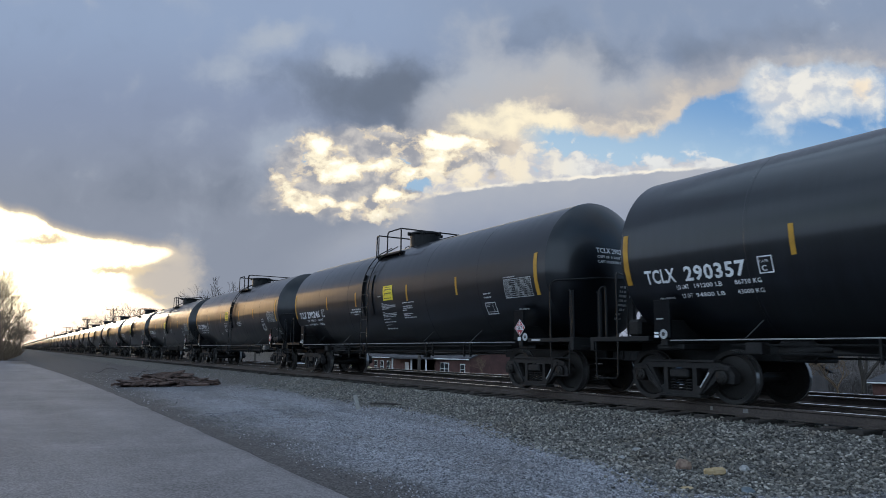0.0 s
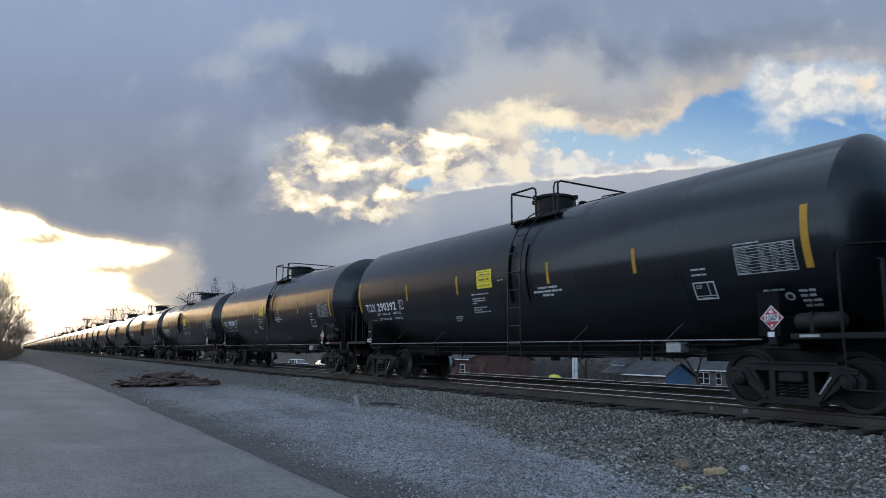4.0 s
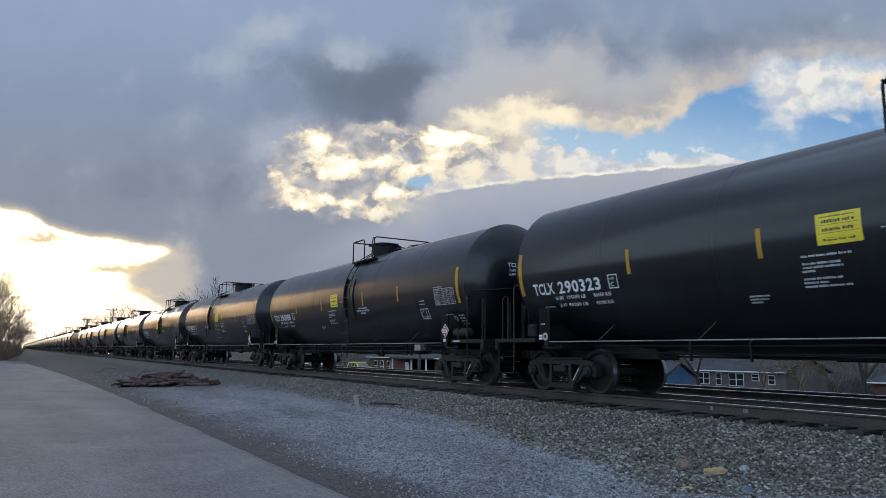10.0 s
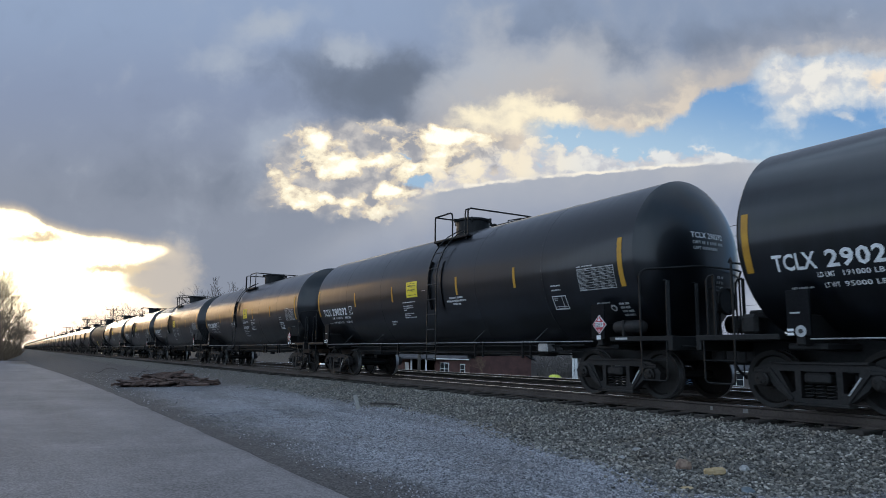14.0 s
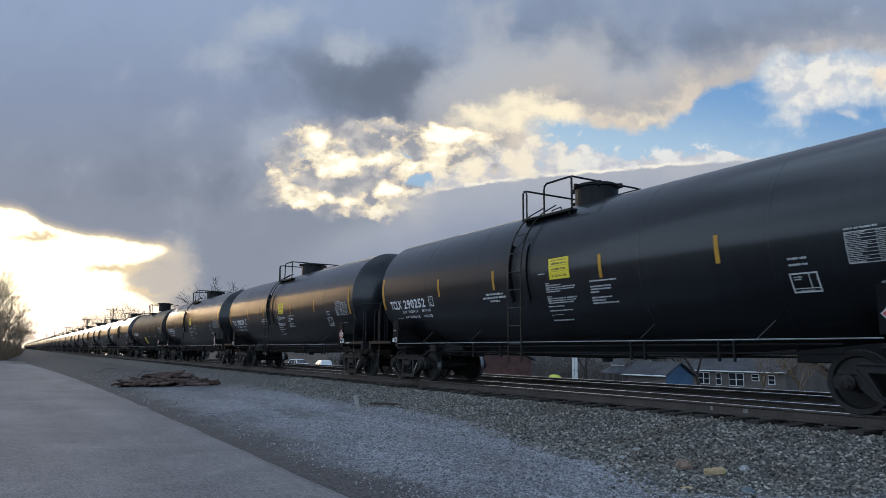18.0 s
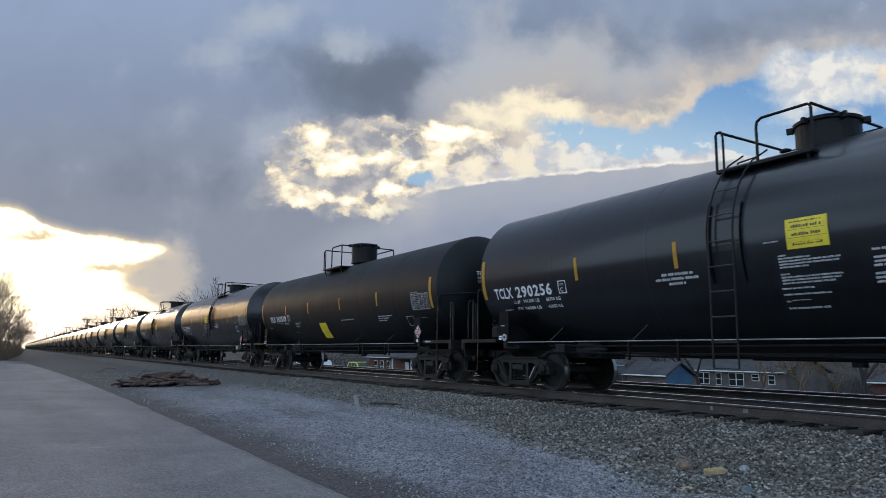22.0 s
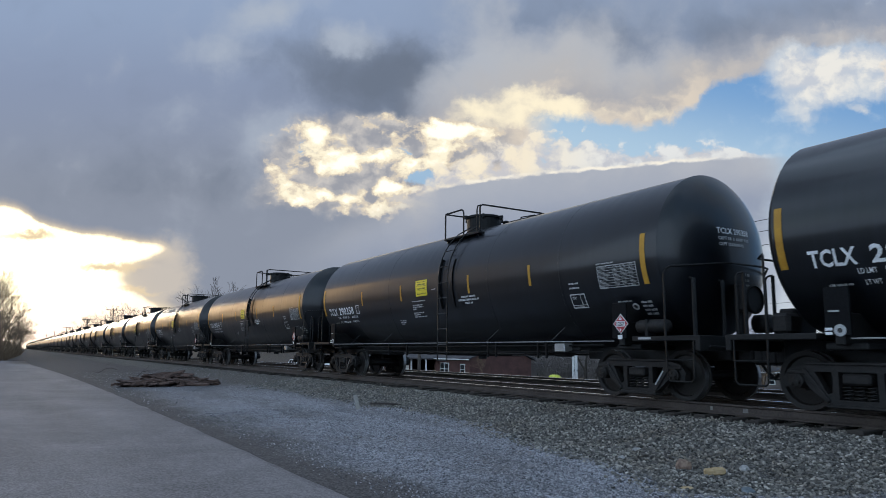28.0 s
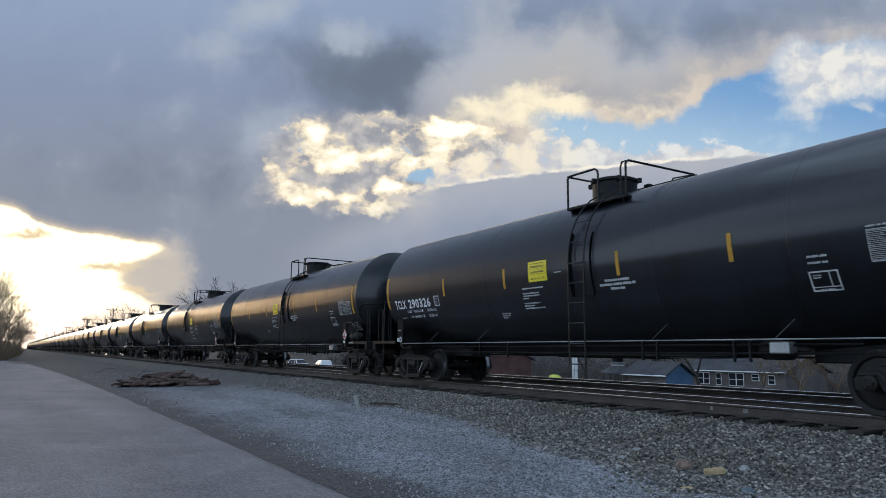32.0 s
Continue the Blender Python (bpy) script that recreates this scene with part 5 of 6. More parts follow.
def add_truck(car, x, near):
    """A two-axle truck under the car, centred at x."""
    if not TRUCK_MESH:
        TRUCK_MESH.update(wheelset=wheelset_mesh(), side_frame=side_frame_mesh(), spring=spring_mesh())
        bm = bmesh.new()
        box(bm, -0.20, 0.20, -1.12, 1.12, 0.42, 0.58, 0.03)
        lathe(bm, [(0.2, 0.58), (0.2, 0.66), (0.15, 0.66)], "Z", n=16)
        TRUCK_MESH["bolster"] = mesh_of(bm, "bolster", M["truck"])
        m = Matrix.Translation((0.545, -1.105, 0.40)) @ pose(0, 0, 0, 0, 36, 0)
        TRUCK_MESH["mark"] = mesh_of(box(bmesh.new(), -0.011, 0.011, -0.004, 0.004, -0.16, 0.16, 0, m), "frame_mark", M["dim_white"])
        bm = bmesh.new()
        for s in (-1, 1):
            box(bm, s * 0.40 - 0.04, s * 0.40 + 0.04, -0.85, 0.85, 0.33, 0.43, 0.01)
            for y in (-0.7525, 0.7525):
                box(bm, s * 0.425 - 0.025, s * 0.425 + 0.025, y - 0.06, y + 0.06, 0.28, 0.56, 0.008)
        TRUCK_MESH["brake_beam"] = mesh_of(bm, "brake_beam", M["truck"])
    truck = new("truck")
    truck.parent, truck.location, truck.empty_display_size = car, (x, 0, 0), 0.3
    for s in (-1, 1):
        part("side_frame", TRUCK_MESH["side_frame"], None, truck, "cast steel side frame").location = (0, s * 1.0, 0)
        part("spring", TRUCK_MESH["spring"], None, truck).location = (0, s * 1.0, 0)
        part("wheelset", TRUCK_MESH["wheelset"], None, truck, "steel wheels on an axle").location = (s * 0.889, 0, 0.457)
    if near:
        part("frame_mark", TRUCK_MESH["mark"], None, truck, "white slanted stencil")
    part("bolster", TRUCK_MESH["bolster"], None, truck)
    part("brake_beam", TRUCK_MESH["brake_beam"], None, truck)
    return truck


def frame_box(bm, x0, x1, z0, z1, t=0.025):
    """A thin painted rectangle on the tank."""
    patch(x0, x1, z0, z0 + t, 0, 0.006, bm)
    patch(x0, x1, z1 - t, z1, 0, 0.006, bm)
    patch(x0, x0 + t, z0 + t, z1 - t, 0, 0.006, bm)
    patch(x1 - t, x1, z0 + t, z1 - t, 0, 0.006, bm)
    return bm


def table_print(x0, x1, z0, z1, seed):
    """The ruled table of test dates: rules, and bars for what cannot be read."""
    bm = frame_box(bmesh.new(), x0, x1, z0, z1, 0.014)
    rng = random.Random(seed)
    rows, cols = 9, (0.0, 0.42, 0.62, 0.82, 1.0)
    for i in range(rows):
        za = z0 + (z1 - z0) * i / rows
        if i:
            patch(x0, x1, za - 0.004, za + 0.005, 0, 0.006, bm)
        for a, b in zip(cols, cols[1:]):
            xa, xb = x0 + (x1 - x0) * a + 0.02, x0 + (x1 - x0) * b - 0.02
            lines_block(bm, xa, za + 0.016, [(xb - xa) * rng.uniform(0.45, 0.85)], 0.016, seed + i)
    for c in cols[1:-1]:
        xa = x0 + (x1 - x0) * c
        patch(xa - 0.004, xa + 0.004, z0, z1, 0, 0.006, bm)
    lines_block(bm, x0, z1 + 0.03, [0.45], 0.028, seed)
    return bm


def flat_sign(points, y):
    bm = bmesh.new()
    front = [bm.verts.new((x, y, z)) for x, z in points]
    back = [bm.verts.new((x, y + 0.006, z)) for x, z in points]
    k = len(points)
    bm.faces.new(front)
    bm.faces.new(back[::-1])
    for i in range(k):
        bm.faces.new((front[i], back[i], back[(i + 1) % k], front[(i + 1) % k]))
    bmesh.ops.recalc_face_normals(bm, faces=bm.faces[:])
    return bm


def flat_letters(text, x, y, z, size, width, bold=0.0):
    verts, faces = letters(text, size, bold)
    k = width / max(v.x for v in verts)
    bm = bmesh.new()
    vs = [bm.verts.new((x + v.x * k, y, z + v.y)) for v in verts]
    for f in faces:
        bm.faces.new([vs[i] for i in f])
    return bm


def ring_sign(x, y, z, r):
    return [(x + r * math.cos(a * math.tau / 24), z + r * math.sin(a * math.tau / 24)) for a in range(24)]


def hazard_diamond(car, x, y, z, r):
    def diamond(k):
        return [(x, z - r * k), (x + r * k, z), (x, z + r * k), (x - r * k, z)]
    sign = part("hazard_placard", flat_sign(diamond(1.0), y), M["white"], car, "red and white diamond hazard placard")
    part("red_field", flat_sign(diamond(0.90), y - 0.005), M["red"], sign, "red printed field")
    part("flame_mark", flat_sign([(x - 0.16 * r, z + 0.36 * r), (x + 0.16 * r, z + 0.36 * r), (x + 0.2 * r, z + 0.5 * r), (x + 0.06 * r, z + 0.56 * r), (x, z + 0.78 * r), (x - 0.1 * r, z + 0.56 * r), (x - 0.2 * r, z + 0.52 * r)], y - 0.010), M["white"], sign, "white flame mark")
    part("number_strip", flat_sign([(x - 0.60 * r, z - 0.27 * r), (x + 0.60 * r, z - 0.27 * r), (x + 0.60 * r, z + 0.27 * r), (x - 0.60 * r, z + 0.27 * r)], y - 0.010), M["white"], sign)
    part("placard_number", flat_letters("1267", x - 0.54 * r, y - 0.018, z - 0.2 * r, 0.56 * r, 1.08 * r, 0.003), M["ink"], sign)
    part("class_mark", flat_sign([(x - 0.07 * r, z - 0.74 * r), (x + 0.07 * r, z - 0.74 * r), (x + 0.07 * r, z - 0.48 * r), (x - 0.07 * r, z - 0.48 * r)], y - 0.010), M["white"], sign)
    part("lower_label", flat_sign([(x - 0.08, z - r - 0.10), (x + 0.03, z - r - 0.10), (x + 0.03, z - r - 0.02), (x - 0.08, z - r - 0.02)], y), M["white"], car)


def decals(car, mirrored):
    """Panels, tape and small print on the side that faces the road."""
    mids = (-4.48, -1.94, 1.66, 4.35) if mirrored else (-4.52, -1.80, 1.83, 4.30)
    for x, z0, z1, wd in [(-7.80, 2.12, 3.06, 0.12), (7.60, 2.12, 3.06, 0.12)] + [(x, 2.33, 2.80, 0.085) for x in mids]:
        part("tape_stripe", patch(x, x + wd, z0, z1), M["yellow"], car, "yellow reflective tape")
    px = 0.17 if mirrored else -0.84
    panel = part("warning_panel", patch(px, px + 0.64, 2.41, 2.86), M["panel_yellow"], car, "yellow warning panel")
    bm = lines_block(bmesh.new(), px + 0.06, 2.80, [0.5], 0.022, 3, 0)
    for k, z in enumerate((2.72, 2.60, 2.46)):
        lines_block(bm, px + 0.09, z, [0.44], 0.045, 5 + k, 0)
        patch(px + 0.03, px + 0.61, z - 0.03, z - 0.025, 0, 0.006, bm)
    part("panel_print", bm, M["ink"], panel, "dark printed lines")
    maker = (-2.40, 2.215) if mirrored else (1.34, 2.235)
    cx = px - 0.28 if not mirrored else 1.36
    blocks = [(maker[0], maker[1], [0.66, 0.94, 0.36], 0.048, (0.15, 0.0, 0.28)),
              (cx, 2.265, [0.74, 0, 0.56, 0.58, 0.22, 0, 0.55, 0.36, 0.70], 0.032, (0.0, 0, 0.0, 0.0, -0.02, 0, -0.02, -0.03, -0.03)),
              (px - 0.38 if mirrored else 0.04, 2.545, [0.24], 0.022, ())]
    if mirrored:
        blocks += [(0.0, 2.32, [0.12, 0.5, 0.92, 0.9, 0.45], 0.026, ()), (-0.01, 2.04, [0.14, 0.93, 0.9, 0.8], 0.026, ()), (-0.05, 1.83, [0.5, 0, 0.72], 0.026, ()), (-0.04, 1.64, [0.06, 0, 0.65], 0.03, ()), (0.05, 1.66, [0.3], 0.014, ())]
    else:
        blocks += [(-2.1, 1.75, [0.34, 0.3, 0.2], 0.028, ())]
    for x, z, rows, hgt, indent in blocks:
        part("small_print", lines_block(bmesh.new(), x, z, rows, hgt, int(abs(x) * 100) % 97, -0.05, indent), M["print"], car, "white stencilled small print")["kind"] = "stuff"
    part("test_table", table_print(6.46, 7.48, 2.11, 2.55, 7), M["dim_white"], car, "white ruled table of small print")
    bm = frame_box(bmesh.new(), 5.55, 5.98, 1.77, 2.06, 0.022)
    patch(5.84, 5.855, 1.83, 2.04, 0, 0.006, bm)
    patch(5.57, 5.96, 1.825, 1.838, 0, 0.006, bm)
    lines_block(bm, 5.66, 1.79, [0.2], 0.018, 4)
    part("stencil_box", lines_block(bm, 5.61, 1.99, [0.13, 0.1], 0.02, 2), M["print"], car, "white stencilled rectangle")
    bm = lines_block(bmesh.new(), 5.58, 2.255, [0.29], 0.034, 9)
    part("small_print", lines_block(bm, 5.58, 2.165, [0.29], 0.034, 10), M["print"], car, "white stencilled small print")


def add_common(car, kind, near):
    """Running gear, ends, rails and rods that every car has."""
    for x in (-7.0, 7.0):
        add_truck(car, x, near)
    for s in (-1, 1):
        def bx(bm, xa, xb, *rest):
            return box(bm, min(s * xa, s * xb), max(s * xa, s * xb), *rest)
        bm = bmesh.new()
        bx(bm, 4.9, 8.55, -0.33, 0.33, 0.72, 1.12, 0.02)
        part("stub_sill", bm, M["steel_black"], car, "black steel draft sill")
        bm = bmesh.new()
        for side in (-1, 1):
            plate = bmesh.new()
            bx(plate, 6.80, 7.16, side * 1.5 - 0.02, side * 1.5 + 0.02, 1.12, 1.80, 0.006)
            part("side_plate", plate, M["plate"], car, "black bolster side plate")
        bx(bm, 6.92, 7.06, -1.48, 1.48, 0.98, 1.45, 0.02)
        bx(bm, 6.7, 7.3, -1.3, 1.3, 0.92, 1.02, 0.02)
        part("body_bolster", bm, M["steel_black"], car, "black bolster web")
        bm = bmesh.new()
        bx(bm, 8.5, 8.82, -0.14, 0.14, 0.70, 0.98, 0.03)
        bx(bm, 8.8, 9.02, -0.12 + s * 0.03, 0.16 + s * 0.03, 0.66, 1.0, 0.04)
        bx(bm, 8.95, 9.08, s * 0.09 - 0.05, s * 0.09 + 0.05, 0.68, 0.98, 0.03)
        part("coupler", bm, M["truck"], car, "cast steel coupler")
        bm = bmesh.new()
        tube(bm, [(s * 8.6, 0.35, 0.8), (s * 8.75, 0.38, 0.55), (s * 8.95, 0.32, 0.42), (s * 9.05, 0.25, 0.5)], 0.03, 8)
        part("brake_hose", bm, M["steel_black"], car)
        bm = bmesh.new()
        tube(bm, [(s * 8.86, -1.35, 0.98), (s * 8.86, -0.5, 0.95), (s * 8.78, -0.3, 0.9)], 0.018, 6)
        part("uncoupling_lever", bm, M["steel_black"], car)
        bm = bmesh.new()
        bx(bm, 7.3, 8.78, -1.52, 1.52, 1.07, 1.16, 0.01)
        bx(bm, 8.70, 8.80, -1.52, 1.52, 0.90, 1.16, 0.01)
        part("end_platform", bm, M["steel_black"], car, "black end platform")
        bm = bmesh.new()
        tube(bm, [(s * 8.07, -1.5, 0.95), (s * 8.07, -1.5, 2.28), (s * 8.09, -1.47, 2.36), (s * 8.14, -1.40, 2.41), (s * 8.66, -0.72, 2.46), (s * 8.74, -0.45, 2.47), (s * 8.74, 0.45, 2.47), (s * 8.66, 0.72, 2.46), (s * 8.14, 1.40, 2.41), (s * 8.07, 1.5, 2.28), (s * 8.07, 1.5, 0.95)], 0.02, 6)
        part("end_railing", bm, M["steel_black"], car, "bent pipe end railing")
        for y in (-1.42, -0.62) if near else ():
            bm = bmesh.new()
            tube(bm, [(s * 8.62, y, 1.12), (s * 8.62, y, 2.08), (s * 8.60, y + 0.03, 2.15), (s * 8.52, y + 0.06, 2.17)], 0.018, 6)
            tube(bm, [(s * 8.56, y + 0.12, 1.12), (s * 8.56, y + 0.12, 2.17)], 0.03, 6)
            part("grab_iron", bm, M["steel_black"], car, "vertical pipe handhold")
        for side in (-1, 1):
            bm = bmesh.new()
            tube(bm, [(s * 8.07, side * 1.5, 1.1), (s * 8.09, side * 1.5, 0.42), (s * 8.13, side * 1.5, 0.37), (s * 8.60, side * 1.5, 0.37), (s * 8.65, side * 1.5, 0.42), (s * 8.66, side * 1.5, 1.1)], 0.016, 6)
            tube(bm, [(s * 8.08, side * 1.5, 0.74), (s * 8.65, side * 1.5, 0.74)], 0.014, 6)
            part("sill_step", bm, M["steel_black"], car, "hanging step")
        y = -1.525
        if not near:
            continue
        if s < 0:
            badge = part("round_badge", flat_sign(ring_sign(-6.95, y, 1.19, 0.085), y), M["dim_white"], car, "small round white badge")
            part("badge_mark", flat_sign(ring_sign(-6.95, y, 1.19, 0.035), y - 0.006), M["ink"], badge)
            for k, z in enumerate((1.15, 1.21)):
                part("small_label", flat_sign([(-7.16, z - 0.02), (-7.06, z - 0.02), (-7.06, z + 0.02), (-7.16, z + 0.02)], y), M["white"], car)
            part("small_label", flat_sign([(-7.1, 1.45), (-6.95, 1.45), (-6.95, 1.475), (-7.1, 1.475)], y), M["dim_white"], car)
        else:
            hazard_diamond(car, 7.03, y, 1.40, 0.19)
            if kind == "b":
                badge = part("round_badge", flat_sign(ring_sign(7.22, y, 1.19, 0.085), y - 0.004), M["dim_white"], car, "small round white badge")
                part("badge_mark", flat_sign(ring_sign(7.22, y, 1.19, 0.035), y - 0.010), M["ink"], badge)
            part("sill_print", flat_sign([(7.45, 1.10), (7.75, 1.10), (7.75, 1.14), (7.45, 1.14)], y), M["dim_white"], car)
        part("small_print", lines_block(bmesh.new(), s * 6.98 - 0.18, 1.83, [0.36], 0.03, 8), M["dim_white"], car)
    if kind == "a" and near:
        bm = lathe(bmesh.new(), [(0.05, 7.32), (0.11, 7.36), (0.125, 7.42), (0.125, 7.98), (0.11, 8.04), (0.05, 8.08)], "X", (0, -1.38, 1.34), 20)
        tank = part("air_reservoir", bm, M["truck"], car, "small grey air reservoir", True)
        part("reservoir_strap", box(bmesh.new(), 7.6, 7.66, -1.51, -1.25, 1.14, 1.47, 0.01), M["steel_black"], tank)
        bm = bmesh.new()
        part("small_print", lines_block(bm, 7.36, 1.79, [0.26, 0.24, 0.28, 0.26], 0.042, 4), M["dim_white"], car, "white stencilled brake notes")
        for r, name, mat in ((0.078, "round_badge", "dim_white"), (0.045, "badge_mark", "ink")):
            bm = bmesh.new()
            bm.faces.new([bm.verts.new(shell(7.195 + r * math.cos(k * math.tau / 20), arc_of(1.74) + r * math.sin(k * math.tau / 20), 0.012 if r > 0.05 else 0.018)) for k in range(20)])
            badge = part(name, bm, M[mat], car if r > 0.05 else badge)
    if near and kind == "a":
        stand = part("hand_brake_stand", box(bmesh.new(), 8.50, 8.62, -0.12, 0.12, 1.15, 2.12, 0.015), M["steel_black"], car, "black hand brake bracket")
        part("gear_box", box(bmesh.new(), 8.60, 8.74, -0.20, 0.22, 1.62, 2.06, 0.04), M["truck"], stand, "round-edged brake gear case")
        wheel = lathe(bmesh.new(), [(0.24, 8.80), (0.27, 8.815), (0.27, 8.845), (0.24, 8.86), (0.235, 8.83)], "X", (0, 0.01, 1.84), 20)
        for k in range(5):
            a = k * math.tau / 5
            tube(wheel, [(8.80, 0.01, 1.84), (8.83, 0.01 + 0.25 * math.cos(a), 1.84 + 0.25 * math.sin(a))], 0.012, 5)
        part("hand_brake_wheel", wheel, M["steel_black"], stand, "spoked hand brake wheel")
        part("brake_chain", tube(bmesh.new(), [(8.66, 0.01, 1.62), (8.64, 0.0, 1.3), (8.6, 0.0, 0.95)], 0.016, 5), M["truck"], stand)
    if near:
        part("air_reservoir", box(bmesh.new(), -8.42, -8.10, -0.86, -0.48, 1.17, 1.52, 0.06), M["truck"], car, "dark rounded air tank")
        part("valve_block", box(bmesh.new(), -8.62, -8.34, -0.30, 0.35, 1.15, 1.62, 0.03), M["truck"], car, "dark brake valve block")
    bm = lathe(bmesh.new(), [(0.06, -0.16), (0.17, -0.14), (0.17, 0.16), (0.06, 0.18)], "X", (8.62, 0.55, 1.42), 16)
    part("brake_wheel_box", bm, M["truck"], car, "brake gear housing", True)
    rng = random.Random(3)

    def head_line(bm, y0, y1, z, hgt):
        at = y0
        while at < y1:
            wd = hgt * rng.uniform(0.45, 0.75)
            bm.faces.new([bm.verts.new((head_x(yy, zz), yy, zz)) for yy, zz in ((at, z), (at + wd, z), (at + wd, z + hgt), (at, z + hgt))])
            at += wd + hgt * rng.choice((0.25, 0.25, 0.25, 0.9))

    bm = bmesh.new()
    for i in range(8):
        head_line(bm, 0.16, 0.16 + rng.uniform(0.14, 0.40), 2.30 - i * 0.10, 0.05)
    part("head_print", bm, M["dim_white"], car, "faded white stencilled lines")["kind"] = "stuff"
    bm = bmesh.new()
    for z, y1 in ((2.94, 0.52), (2.83, 0.34)):
        head_line(bm, -0.26, y1 - 0.18, z, 0.058)
    part("head_print", bm, M["dim_white"], car, "faded white stencilled lines")["kind"] = "stuff"
    for side in (-1, 1):
        bm = bmesh.new()
        tube(bm, [(-6.8, side * 1.53, 1.075), (6.85, side * 1.53, 1.075)], 0.012, 6)
        part("side_rail", bm, M["galv"], car, "thin worn steel side rail")
    for x in (-5.35, -3.0, 2.6, 5.0):
        bm = bmesh.new()
        tube(bm, [(x, -1.53, 1.075), (x + 0.20, -1.30, 1.38)], 0.007, 6)
        part("rail_bracket", bm, M["strut"], car)
    bm = bmesh.new()
    lathe(bm, [(0.28, 1.35), (0.28, 1.05), (0.2, 1.0), (0.2, 0.8), (0.12, 0.78), (0.12, 0.66)], "Z", (0.3, 0, 0), 20)
    box(bm, -0.45, 1.05, -0.32, 0.32, 0.92, 1.02, 0.05)
    box(bm, -1.5, 1.9, -0.22, 0.22, 0.74, 0.98, 0.06)
    part("outlet_valve", bm, M["steel_black"], car, "bottom outlet valve with skid")
    for y, z in ((-0.95, 1.0), (-0.95, 0.86), (-0.3, 0.80)):
        bm = bmesh.new()
        tube(bm, [(-6.0, y, z), (-2.0, y, z - 0.02), (2.0, y, z), (6.0, y, z + 0.01)], 0.019, 6)
        part("brake_rod", bm, M["steel_black"], car)
    for x in (-3.6, -2.4, 1.9, 2.25, 3.9, 4.2) if near else (-2.4, 2.4):
        bm = bmesh.new()
        box(bm, x - 0.018, x + 0.018, -0.99, -0.93, 0.72, 1.12, 0.006)
        part("rod_hanger", bm, M["steel_black"], car)
    x = 4.6 if kind == "a" else -4.9
    bm = lathe(bmesh.new(), [(0.1, -0.3), (0.16, -0.28), (0.16, 0.2), (0.08, 0.3), (0.03, 0.5)], "X", (x, -0.75, 0.92), 16)
    part("brake_cylinder", bm, M["truck"], car, "brake cylinder", True)
    if kind == "a":
        part("valve_box", box(bmesh.new(), 4.62, 4.95, -1.1, -0.85, 0.86, 1.05, 0.02), M["galv"], car, "pale steel valve box")
    else:
        part("valve_box", box(bmesh.new(), x - 0.75, x - 0.45, -1.1, -0.85, 0.84, 1.04, 0.02), M["truck"], car, "dark valve box")


